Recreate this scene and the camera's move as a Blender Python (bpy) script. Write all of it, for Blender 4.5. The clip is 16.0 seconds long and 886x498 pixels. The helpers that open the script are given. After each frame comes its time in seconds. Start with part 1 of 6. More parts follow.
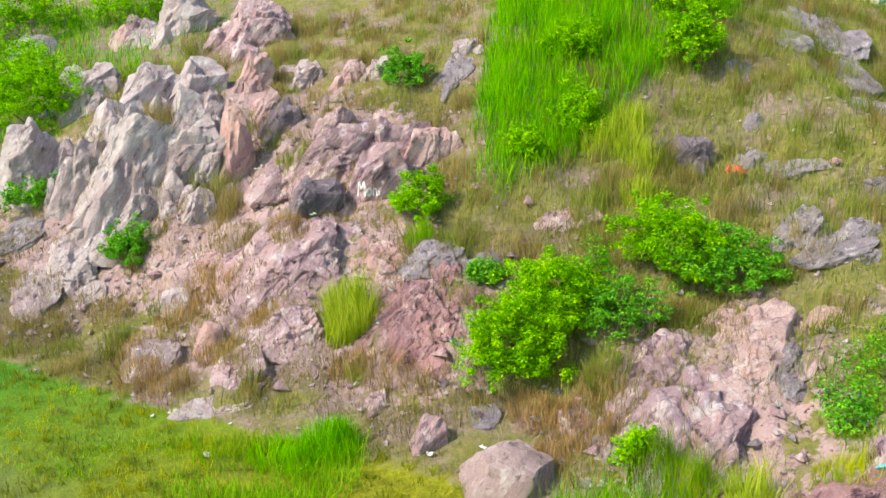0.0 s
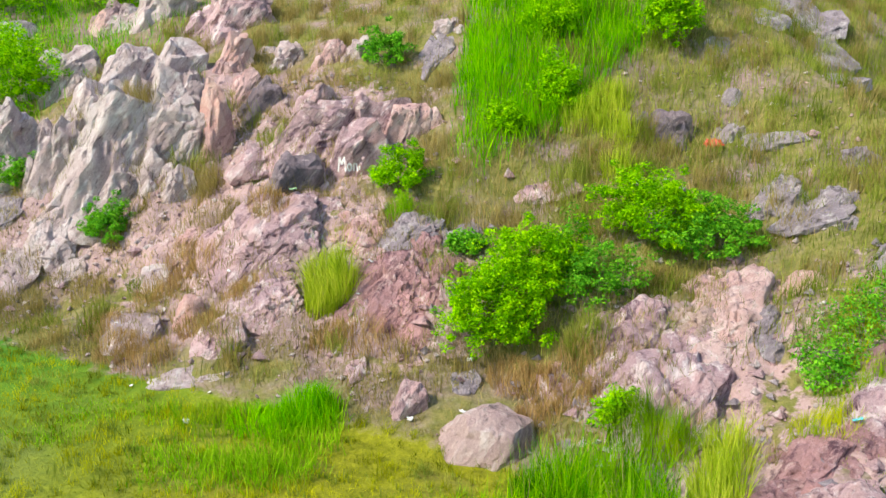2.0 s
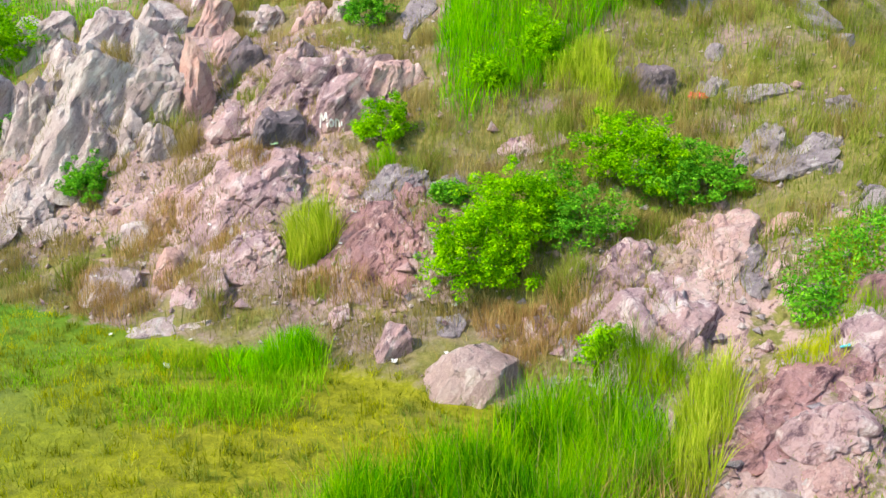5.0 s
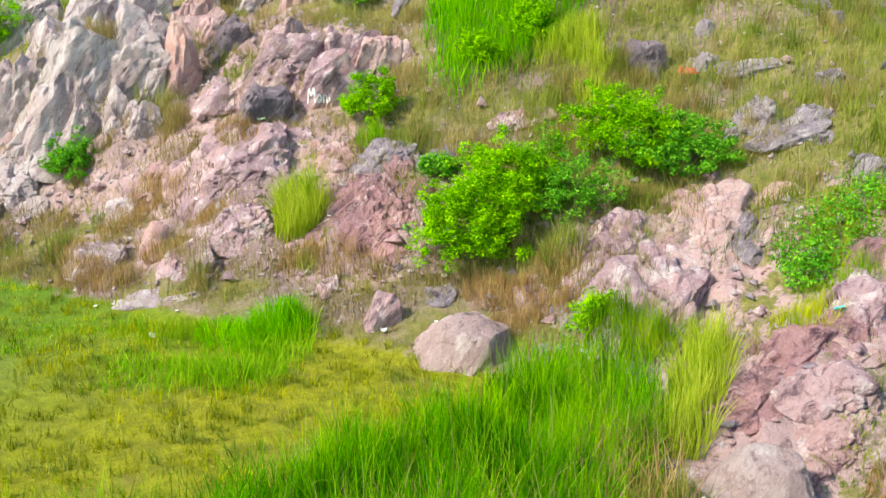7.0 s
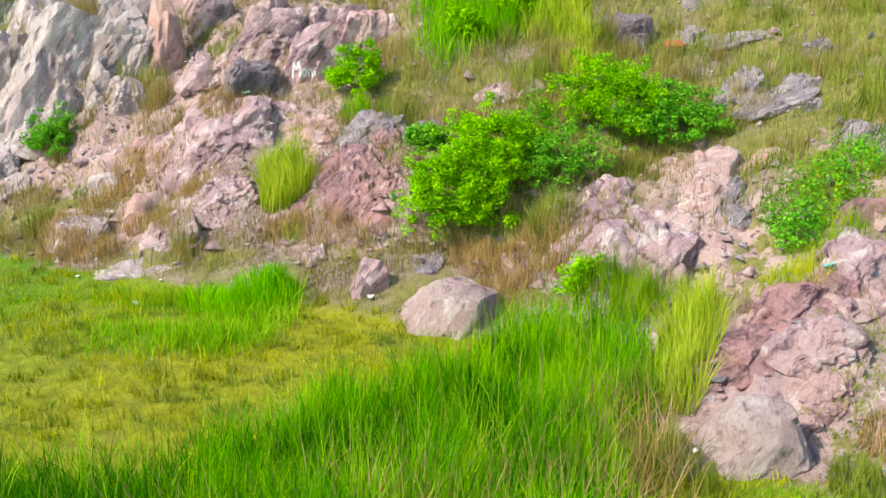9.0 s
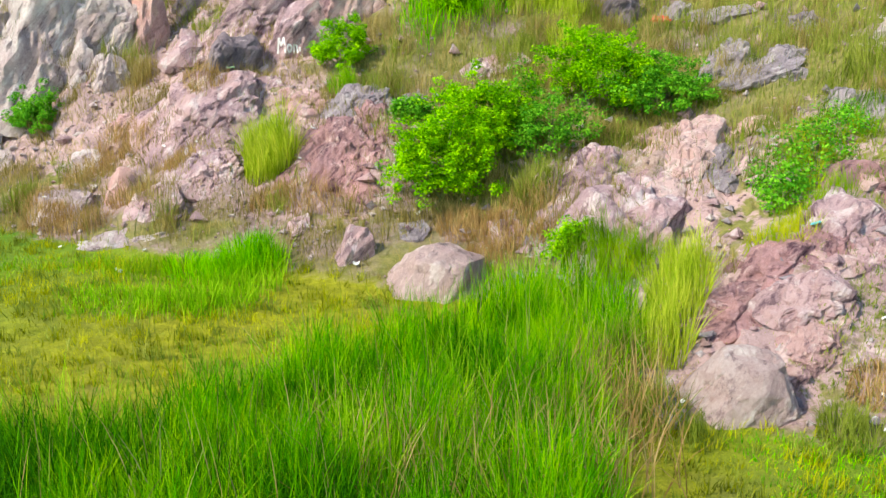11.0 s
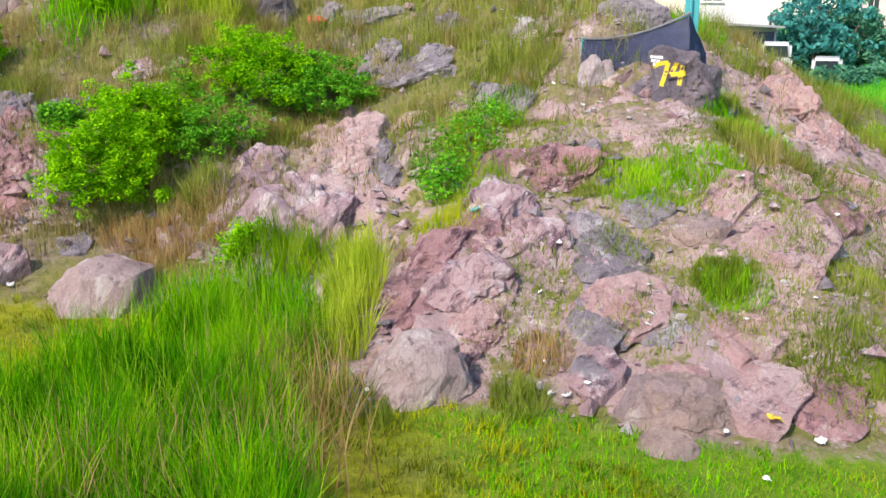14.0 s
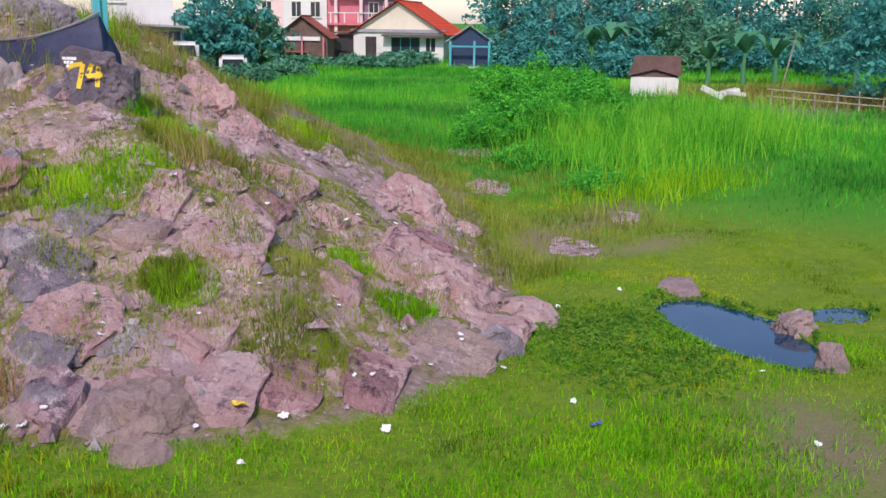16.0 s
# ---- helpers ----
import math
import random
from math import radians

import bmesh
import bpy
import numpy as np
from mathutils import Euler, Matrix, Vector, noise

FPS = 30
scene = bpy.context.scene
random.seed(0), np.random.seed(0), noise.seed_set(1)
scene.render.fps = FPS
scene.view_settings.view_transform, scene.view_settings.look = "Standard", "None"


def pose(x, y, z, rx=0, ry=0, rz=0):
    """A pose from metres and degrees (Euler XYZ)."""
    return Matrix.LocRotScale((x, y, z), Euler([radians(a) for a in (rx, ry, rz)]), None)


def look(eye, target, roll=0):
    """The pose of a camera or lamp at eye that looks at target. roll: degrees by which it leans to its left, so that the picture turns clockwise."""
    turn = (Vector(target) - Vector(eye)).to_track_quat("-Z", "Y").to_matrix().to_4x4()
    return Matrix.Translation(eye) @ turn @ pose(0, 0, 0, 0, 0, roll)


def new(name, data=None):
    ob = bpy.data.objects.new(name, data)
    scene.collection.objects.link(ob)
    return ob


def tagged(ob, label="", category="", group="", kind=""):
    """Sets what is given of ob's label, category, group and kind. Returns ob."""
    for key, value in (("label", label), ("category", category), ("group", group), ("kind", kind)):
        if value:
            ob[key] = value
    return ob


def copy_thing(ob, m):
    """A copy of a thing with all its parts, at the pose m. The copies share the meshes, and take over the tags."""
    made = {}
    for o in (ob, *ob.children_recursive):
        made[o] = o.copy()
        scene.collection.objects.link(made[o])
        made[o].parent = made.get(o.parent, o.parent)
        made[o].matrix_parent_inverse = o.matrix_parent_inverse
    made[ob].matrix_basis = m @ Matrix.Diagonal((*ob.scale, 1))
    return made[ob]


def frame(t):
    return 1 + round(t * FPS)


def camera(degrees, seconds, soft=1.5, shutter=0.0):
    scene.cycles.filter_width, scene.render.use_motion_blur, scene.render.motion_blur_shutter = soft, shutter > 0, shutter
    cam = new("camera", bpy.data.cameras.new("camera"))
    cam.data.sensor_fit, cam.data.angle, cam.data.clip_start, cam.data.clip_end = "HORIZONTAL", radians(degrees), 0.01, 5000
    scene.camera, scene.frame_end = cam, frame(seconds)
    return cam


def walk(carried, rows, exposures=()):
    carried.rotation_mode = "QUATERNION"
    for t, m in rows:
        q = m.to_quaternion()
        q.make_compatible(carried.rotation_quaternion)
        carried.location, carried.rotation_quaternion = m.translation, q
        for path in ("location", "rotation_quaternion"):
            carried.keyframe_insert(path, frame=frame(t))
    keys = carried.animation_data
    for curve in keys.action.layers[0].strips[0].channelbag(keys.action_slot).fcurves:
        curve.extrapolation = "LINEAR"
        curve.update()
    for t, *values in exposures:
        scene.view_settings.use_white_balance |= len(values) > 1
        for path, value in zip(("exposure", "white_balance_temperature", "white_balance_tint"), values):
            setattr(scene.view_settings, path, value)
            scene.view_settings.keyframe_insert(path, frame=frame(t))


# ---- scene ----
cam = camera(48.5, 16.0)
PATH = [
    (0, (0.031, 0.048, 8.362), (-0.102, 1.982, 7.87), 0.7),
    (0.5, (0.055, 0.013, 8.209), (-0.07, 1.948, 7.721), 0.6),
    (1, (0.087, -0.02, 8.049), (-0.031, 1.916, 7.563), 0.6),
    (1.5, (0.115, -0.056, 7.902), (0.004, 1.882, 7.418), 0.6),
    (2, (0.148, -0.1, 7.759), (0.044, 1.838, 7.276), 0.6),
    (2.5, (0.156, -0.135, 7.587), (0.057, 1.804, 7.105), 0.6),
    (3, (0.151, -0.161, 7.394), (0.058, 1.778, 6.912), 0.6),
    (3.5, (0.161, -0.172, 7.229), (0.074, 1.767, 6.747), 0.6),
    (4, (0.164, -0.174, 7.08), (0.082, 1.765, 6.597), 0.5),
    (6.5, (0.114, -0.129, 6.418), (0.064, 1.812, 5.939), 0.5),
    (7, (0.112, -0.122, 6.274), (0.068, 1.819, 5.795), 0.5),
    (7.5, (0.11, -0.114, 6.126), (0.073, 1.828, 5.648), 0.5),
    (8, (0.114, -0.102, 5.994), (0.082, 1.839, 5.514), 0.5),
    (8.5, (0.117, -0.103, 5.85), (0.092, 1.839, 5.372), 0.4),
    (9, (0.116, -0.096, 5.714), (0.098, 1.846, 5.237), 0.4),
    (11.5, (0.169, -0.158, 5.121), (0.184, 1.786, 4.652), 0.3),
    (12, (0.19, -0.164, 5.127), (0.212, 1.78, 4.659), 0.3),
    (12.5, (0.192, -0.159, 5.152), (0.206, 1.785, 4.683), 0.3),
    (13, (0.184, -0.161, 5.155), (0.337, 1.777, 4.686), 0.3),
    (13.5, (0.162, -0.151, 5.139), (0.562, 1.753, 4.673), 0.4),
    (14, (0.114, -0.139, 5.111), (0.768, 1.694, 4.65), 0.5),
    (14.5, (0.085, -0.13, 5.101), (1.022, 1.576, 4.642), 0.5),
    (15, (0.021, -0.112, 5.091), (1.271, 1.382, 4.636), 0.7),
    (15.5, (-0.01, -0.081, 5.099), (1.461, 1.197, 4.648), 0.7),
    (16, (-0.017, -0.082, 5.107), (1.533, 1.1, 4.658), 0.7),
]
walk(cam, [(t, look(eye, target, roll)) for t, eye, target, roll in PATH],
     [(0, 0.88, 7450, 10), (3.0, 0.90, 7450, 10), (6.5, 1.02, 7450, 10), (9.0, 1.01, 7450, 9), (12.5, 0.99, 7400, 8), (13.5, 0.86, 7200, 13), (14.5, 0.60, 6800, 19), (15.2, 0.44, 6650, 22), (15.6, 0.32, 6650, 26), (16, 0.20, 6650, 28)])

# ---- daylight ----
SUN_FROM = Vector((-0.72, -0.42, 0.80)).normalized()
world = bpy.data.worlds.new("sky")
scene.world = world
world.use_nodes = True
sky = world.node_tree.nodes.new("ShaderNodeTexSky")
sky.sky_type, sky.sun_disc = "NISHITA", False
sky.sun_elevation = math.asin(SUN_FROM.z)
sky.sun_rotation = math.atan2(SUN_FROM.x, SUN_FROM.y)
sky.dust_density, sky.ozone_density = 0.8, 2.0
world.node_tree.links.new(sky.outputs[0], world.node_tree.nodes["Background"].inputs[0])
world.node_tree.nodes["Background"].inputs[1].default_value = 0.15
sun = new("sun", bpy.data.lights.new("sun", "SUN"))
sun.data.energy, sun.data.angle, sun.data.color = 2.6, radians(4), (1.0, 0.95, 0.86)
sun.matrix_world = look(SUN_FROM * 50, (0, 0, 0))


# ---- materials ----
class Nodes:
    """A material's node tree with short ways to build it."""

    def __init__(self, name):
        self.mat = bpy.data.materials.new(name)
        self.mat.use_nodes = True
        self.nt = self.mat.node_tree
        self.bsdf = self.nt.nodes["Principled BSDF"]
        self.out = self.nt.nodes["Material Output"]

    def add(self, kind, **sockets):
        n = self.nt.nodes.new(kind)
        for key, value in sockets.items():
            self.put(n.inputs[key.replace("_", " ")], value)
        return n

    def put(self, socket, value):
        if isinstance(value, bpy.types.NodeSocket):
            self.nt.links.new(value, socket)
        else:
            socket.default_value = (*value, 1) if isinstance(value, tuple) and len(value) == 3 and socket.type == "RGBA" else value

    def noise(self, vec, scale, detail=4.0, rough=0.6):
        n = self.add("ShaderNodeTexNoise", Vector=vec, Scale=scale, Detail=detail, Roughness=rough)
        return n.outputs["Fac"]

    def ramp(self, fac, *stops):
        n = self.add("ShaderNodeValToRGB", Fac=fac)
        e = n.color_ramp.elements
        while len(e) < len(stops):
            e.new(0.5)
        for el, (p, c) in zip(e, stops):
            el.position, el.color = p, ((*c, 1) if isinstance(c, tuple) else (c, c, c, 1))
        return n.outputs["Color"]

    def mix(self, fac, a, b, way="MIX"):
        n = self.nt.nodes.new("ShaderNodeMix")
        n.data_type, n.blend_type = "RGBA", way
        self.put(n.inputs[0], fac), self.put(n.inputs[6], a), self.put(n.inputs[7], b)
        return n.outputs[2]

    def bump(self, height, strength, distance):
        n = self.add("ShaderNodeBump", Height=height, Strength=strength, Distance=distance)
        self.nt.links.new(n.outputs[0], self.bsdf.inputs["Normal"])

    def bedding(self, vec):
        """Coordinates drawn out along the steep bedding of the rock."""
        n = self.nt.nodes.new("ShaderNodeMapping")
        n.vector_type = "TEXTURE"
        self.put(n.inputs["Vector"], vec)
        n.inputs["Rotation"].default_value, n.inputs["Scale"].default_value = (0.3, -0.9, 0.35), (2.2, 1.1, 0.5)
        return n.outputs[0]

    def place(self, kind="Object"):
        return self.nt.nodes.new("ShaderNodeTexCoord").outputs[kind]

    def position(self):
        return self.nt.nodes.new("ShaderNodeNewGeometry").outputs["Position"]

    def island(self):
        return self.nt.nodes.new("ShaderNodeNewGeometry").outputs["Random Per Island"]

    def each(self):
        return self.nt.nodes.new("ShaderNodeObjectInfo").outputs["Random"]


def rock_material(name, main, second, pale, dark, pale_at=0.62, dark_at=0.38):
    m = Nodes(name)
    p = m.position()
    stretch = m.bedding(p)
    col = m.mix(m.ramp(m.noise(stretch, 0.9, 5, 0.65), (0.44, 0.0), (0.56, 1.0)), main, second)
    col = m.mix(m.ramp(m.noise(stretch, 3.4, 8, 0.75), (pale_at - 0.02, 0.0), (pale_at + 0.09, 1.0)), col, pale)
    col = m.mix(m.ramp(m.noise(stretch, 3.7, 8, 0.75), (dark_at - 0.08, 1.0), (dark_at + 0.03, 0.0)), col, dark)
    warped = m.mix(0.12, stretch, m.add("ShaderNodeTexNoise", Vector=p, Scale=1.7, Detail=4.0).outputs["Color"])
    chips = m.add("ShaderNodeTexVoronoi", Vector=warped, Scale=4.5)
    tone = m.nt.nodes.new("ShaderNodeSeparateColor")
    m.put(tone.inputs[0], chips.outputs["Color"])
    col = m.mix(0.28, col, m.ramp(tone.outputs[0], (0.0, 0.26), (1.0, 0.84)), "OVERLAY")
    col = m.mix(0.55, col, m.ramp(m.noise(p, 17, 7, 0.85), (0.32, 0.15), (0.68, 0.95)), "SOFT_LIGHT")
    col = m.mix(0.16, col, m.ramp(m.each(), (0.0, 0.25), (1.0, 0.8)), "OVERLAY")
    m.put(m.bsdf.inputs["Base Color"], col)
    m.bsdf.inputs["Roughness"].default_value = 0.9
    m.bsdf.inputs["Specular IOR Level"].default_value = 0.25
    fine = m.mix(0.35, m.noise(stretch, 6, 9, 0.75), m.noise(p, 30, 6, 0.8))
    fine = m.mix(0.22, fine, tone.outputs[1])
    m.bump(fine, 1.0, 0.2)
    return m.mat


rock_pale = rock_material("pale_rock", (0.60, 0.495, 0.49), (0.50, 0.39, 0.395), (0.79, 0.715, 0.70), (0.16, 0.115, 0.135), 0.54, 0.42)
rock_pink = rock_material("pink_rock", (0.594, 0.392, 0.402), (0.462, 0.316, 0.346), (0.836, 0.697, 0.702), (0.163, 0.097, 0.127), 0.535, 0.450)
rock_rose = rock_material("rose_rock", (0.54, 0.30, 0.30), (0.41, 0.235, 0.245), (0.76, 0.57, 0.545), (0.135, 0.068, 0.09), 0.56, 0.460)
rock_brown = rock_material("purple_brown_rock", (0.61, 0.385, 0.375), (0.69, 0.46, 0.435), (0.84, 0.68, 0.64), (0.15, 0.095, 0.12), 0.555, 0.440)
rock_grey = rock_material("grey_rock", (0.40, 0.345, 0.375), (0.31, 0.265, 0.30), (0.62, 0.575, 0.585), (0.093, 0.081, 0.099), 0.56, 0.43)
rock_dark = rock_material("dark_rock", (0.17, 0.145, 0.17), (0.27, 0.215, 0.24), (0.50, 0.42, 0.43), (0.04, 0.036, 0.046), 0.585)
rock_salmon = rock_material("salmon_rock", (0.74, 0.47, 0.42), (0.62, 0.40, 0.38), (0.82, 0.65, 0.60), (0.236, 0.125, 0.122), 0.58, 0.40)
rock_tan = rock_material("tan_rock", (0.511, 0.369, 0.318), (0.404, 0.302, 0.306), (0.680, 0.581, 0.533), (0.171, 0.123, 0.125), 0.58)
rock_blush = rock_material("pale_pink_rock", (0.59, 0.44, 0.42), (0.49, 0.355, 0.35), (0.74, 0.625, 0.595), (0.19, 0.135, 0.145), 0.55, 0.41)


def leaf_material(name, dark, mid, light, spread=0.5, patch=1.2, through_light=0.35):
    """Leaves and blades: each its own shade, in drifts of lighter and darker growth, with light shining through."""
    m = Nodes(name)
    drift = m.ramp(m.noise(m.position(), patch, 3, 0.6), (0.36, 0.0), (0.64, 1.0))
    pick = m.mix(spread, m.island(), drift)
    col = m.ramp(pick, (0.12, dark), (0.5, mid), (0.88, light))
    m.put(m.bsdf.inputs["Base Color"], col)
    m.bsdf.inputs["Roughness"].default_value = 0.8
    m.bsdf.inputs["Specular IOR Level"].default_value = 0.05
    t = m.add("ShaderNodeBsdfTranslucent", Color=col)
    mixed = m.add("ShaderNodeMixShader", Fac=through_light)
    m.nt.links.new(m.bsdf.outputs[0], mixed.inputs[1])
    m.nt.links.new(t.outputs[0], mixed.inputs[2])
    m.nt.links.new(mixed.outputs[0], m.out.inputs["Surface"])
    return m.mat


leaf_bright = leaf_material("bright_leaves", (0.06, 0.26, 0.004), (0.20, 0.56, 0.006), (0.46, 0.80, 0.012), 0.3, 2.5, 0.38)
leaf_fresh = leaf_material("fresh_green_leaves", (0.03, 0.20, 0.012), (0.10, 0.42, 0.02), (0.28, 0.66, 0.04), 0.3, 2.5, 0.35)
leaf_field = leaf_material("field_bush_leaves", (0.025, 0.26, 0.05), (0.07, 0.55, 0.06), (0.20, 0.74, 0.07), 0.35, 1.5, 0.45)
leaf_dull = leaf_material("dull_green_leaves", (0.05, 0.18, 0.02), (0.12, 0.34, 0.035), (0.24, 0.46, 0.06), 0.35, 2.5, 0.45)
# far foliage: the bluish cast of haze is mixed into these leaf greens
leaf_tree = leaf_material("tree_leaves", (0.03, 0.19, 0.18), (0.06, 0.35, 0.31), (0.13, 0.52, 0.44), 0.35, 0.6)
leaf_tree_light = leaf_material("light_hazy_tree_leaves", (0.05, 0.22, 0.14), (0.10, 0.34, 0.20), (0.18, 0.45, 0.25), 0.35, 0.6)
leaf_banana = leaf_material("hazy_banana_leaves", (0.06, 0.26, 0.14), (0.11, 0.36, 0.19), (0.18, 0.46, 0.24), 0.2, 0.6)
grass_lush = leaf_material("lush_grass", (0.04, 0.26, 0.002), (0.16, 0.58, 0.003), (0.40, 0.76, 0.008), 0.35, 1.1, 0.45)
grass_lawn = leaf_material("short_grass", (0.09, 0.12, 0.006), (0.37, 0.41, 0.008), (0.62, 0.62, 0.02), 0.6, 0.7)
# the darkest green paints the shade deep between the tall blades
grass_with_shade = leaf_material("green_grass_with_shade", (0.010, 0.09, 0.002), (0.085, 0.42, 0.003), (0.44, 0.72, 0.008), 0.5, 0.8, 0.4)
grass_green_short = leaf_material("short_green_grass", (0.06, 0.15, 0.005), (0.20, 0.40, 0.008), (0.50, 0.54, 0.02), 0.75, 0.5)
grass_dry = leaf_material("dry_grass", (0.19, 0.16, 0.04), (0.36, 0.29, 0.09), (0.54, 0.44, 0.19), 0.45, 0.8)
grass_olive = leaf_material("olive_grass", (0.11, 0.17, 0.015), (0.25, 0.33, 0.04), (0.43, 0.46, 0.10), 0.5, 0.9)
grass_ledge = leaf_material("ledge_grass", (0.10, 0.17, 0.015), (0.24, 0.34, 0.03), (0.42, 0.46, 0.07), 0.6, 0.9)
grass_straw = leaf_material("straw_and_olive_grass", (0.15, 0.14, 0.03), (0.31, 0.28, 0.07), (0.50, 0.41, 0.16), 0.5, 0.8)
grass_field = leaf_material("field_grass", (0.018, 0.20, 0.025), (0.07, 0.52, 0.04), (0.28, 0.68, 0.04), 0.6, 0.16)
grass_pale = leaf_material("pale_yellow_grass", (0.22, 0.36, 0.015), (0.42, 0.56, 0.03), (0.66, 0.72, 0.09), 0.3, 1.5, 0.4)
# tall grass in shadow: the shade is put into the blade colour
grass_shade = leaf_material("shade_green_grass", (0.008, 0.06, 0.002), (0.03, 0.20, 0.003), (0.12, 0.42, 0.006), 0.4, 1.0, 0.35)
grass_reed = leaf_material("reed_grass", (0.05, 0.34, 0.03), (0.17, 0.68, 0.05), (0.46, 0.78, 0.06), 0.4, 0.4, 0.5)
grass_yellow = leaf_material("yellow_green_grass", (0.10, 0.32, 0.005), (0.24, 0.54, 0.008), (0.44, 0.68, 0.03), 0.4, 1.5)
grass_rust = leaf_material("rusty_dry_grass", (0.24, 0.15, 0.05), (0.45, 0.29, 0.11), (0.62, 0.46, 0.21), 0.3, 1.5)


def ground_material():
    m = Nodes("earth_and_turf")
    p = m.position()
    hill = m.add("ShaderNodeAttribute")
    hill.attribute_name = "hill"
    bare = m.add("ShaderNodeAttribute")
    bare.attribute_name = "bare"
    n1, n2, n3 = m.noise(p, 0.8, 5, 0.6), m.noise(p, 5, 6, 0.7), m.noise(p, 26, 5, 0.75)
    scree = m.add("ShaderNodeTexVoronoi", Vector=p, Scale=9.0)
    soil = m.mix(m.ramp(n1, (0.4, 0.0), (0.6, 1.0)), (0.33, 0.235, 0.215), (0.25, 0.195, 0.13))
    soil = m.mix(m.ramp(scree.outputs["Distance"], (0.25, 0.55), (0.5, 0.0)), soil, (0.46, 0.375, 0.35))
    soil = m.mix(m.ramp(n2, (0.35, 0.7), (0.5, 0.0)), soil, (0.15, 0.12, 0.09))
    moss = m.mix(m.ramp(n2, (0.4, 0.0), (0.6, 1.0)), (0.16, 0.18, 0.04), (0.27, 0.25, 0.08))
    soil = m.mix(m.ramp(n1, (0.38, 0.0), (0.56, 0.95)), soil, moss)
    turf = m.mix(m.ramp(n2, (0.35, 0.0), (0.65, 1.0)), (0.20, 0.22, 0.015), (0.37, 0.38, 0.025))
    turf = m.mix(m.ramp(n1, (0.52, 0.0), (0.72, 0.6)), turf, (0.20, 0.17, 0.06))
    field = m.add("ShaderNodeAttribute")
    field.attribute_name = "field"
    turf = m.mix(field.outputs["Fac"], turf, m.mix(n1, (0.04, 0.23, 0.02), (0.09, 0.33, 0.025)))
    turf = m.mix(bare.outputs["Fac"], turf, m.mix(n2, (0.33, 0.27, 0.17), (0.22, 0.18, 0.11)))
    edge = m.add("ShaderNodeMath", Value=hill.outputs["Fac"])
    edge.operation = "ADD"
    m.put(edge.inputs[1], m.ramp(n2, (0.3, 0.0), (0.7, 0.5)))
    col = m.mix(m.ramp(edge.outputs[0], (0.45, 0.0), (0.75, 1.0)), turf, soil)
    bed = m.add("ShaderNodeAttribute")
    bed.attribute_name = "rocky"
    grain = m.bedding(p)
    stone = m.mix(m.ramp(m.noise(grain, 0.7, 5, 0.65), (0.40, 0.0), (0.60, 1.0)), (0.49, 0.345, 0.335), (0.42, 0.305, 0.305))
    stone = m.mix(m.ramp(m.noise(grain, 3.0, 8, 0.7), (0.55, 0.0), (0.70, 1.0)), stone, (0.74, 0.61, 0.60))
    stone = m.mix(m.ramp(m.noise(grain, 4.2, 8, 0.75), (0.34, 0.95), (0.46, 0.0)), stone, (0.14, 0.09, 0.105))
    show = m.add("ShaderNodeMath", Value=bed.outputs["Fac"])
    show.operation = "ADD"
    m.put(show.inputs[1], m.ramp(m.noise(p, 2.2, 5, 0.65), (0.3, 0.0), (0.7, 0.8)))
    col = m.mix(m.ramp(show.outputs[0], (0.88, 0.0), (1.0, 1.0)), col, stone)
    col = m.mix(0.5, col, m.ramp(n3, (0.3, 0.25), (0.7, 0.8)), "SOFT_LIGHT")
    m.put(m.bsdf.inputs["Base Color"], col)
    m.bsdf.inputs["Roughness"].default_value = 0.95
    m.bsdf.inputs["Specular IOR Level"].default_value = 0.15
    m.bump(m.mix(0.4, n2, n3), 1.0, 0.08)
    return m.mat


earth = ground_material()


def plain_material(name, colour, rough=0.7, metal=0.0, grain=14.0, depth=0.12, second=None, bump=0.15):
    """Paint, plaster, plastic, cloth: one colour with uneven tone, stains and a little relief."""
    m = Nodes(name)
    p = m.place()
    low = second or tuple(c * (1 - 2.2 * depth) for c in colour)
    col = m.mix(m.ramp(m.noise(p, grain * 0.12, 5, 0.6), (0.35, 0.0), (0.7, 1.0)), low, colour)
    col = m.mix(depth, col, m.ramp(m.noise(p, grain, 6, 0.7), (0.3, 0.1), (0.7, 0.9)), "OVERLAY")
    m.put(m.bsdf.inputs["Base Color"], col)
    m.bsdf.inputs["Roughness"].default_value, m.bsdf.inputs["Metallic"].default_value = rough, metal
    m.bump(m.noise(p, grain, 5, 0.7), bump, 0.02)
    return m.mat


bark = plain_material("bark", (0.20, 0.15, 0.10), 0.9, 0, 18, 0.25, (0.10, 0.075, 0.05), 0.6)
stem_green = plain_material("green_stem", (0.20, 0.26, 0.07), 0.7, 0, 18, 0.2)
white_paint = plain_material("white_wall_paint", (0.80, 0.79, 0.76), 0.8, 0, 3, 0.08)
cream_paint = plain_material("cream_wall_paint", (0.82, 0.76, 0.60), 0.8, 0, 3, 0.08)
pink_paint = plain_material("pink_wall_paint", (0.72, 0.22, 0.27), 0.8, 0, 3, 0.08)
pale_pink_paint = plain_material("pale_pink_wall_paint", (0.85, 0.62, 0.62), 0.8, 0, 3, 0.06)
mauve_paint = plain_material("mauve_wall_paint", (0.33, 0.20, 0.30), 0.8, 0, 3, 0.1)
red_tile = plain_material("red_roof_tile", (0.72, 0.09, 0.035), 0.75, 0, 6, 0.12)
rust_tile = plain_material("rust_roof_tile", (0.42, 0.12, 0.08), 0.8, 0, 6, 0.15)
brown_tile = plain_material("brown_roof_tile", (0.20, 0.12, 0.10), 0.85, 0, 6, 0.2)
old_wood = plain_material("old_wood", (0.19, 0.12, 0.10), 0.85, 0, 10, 0.2)
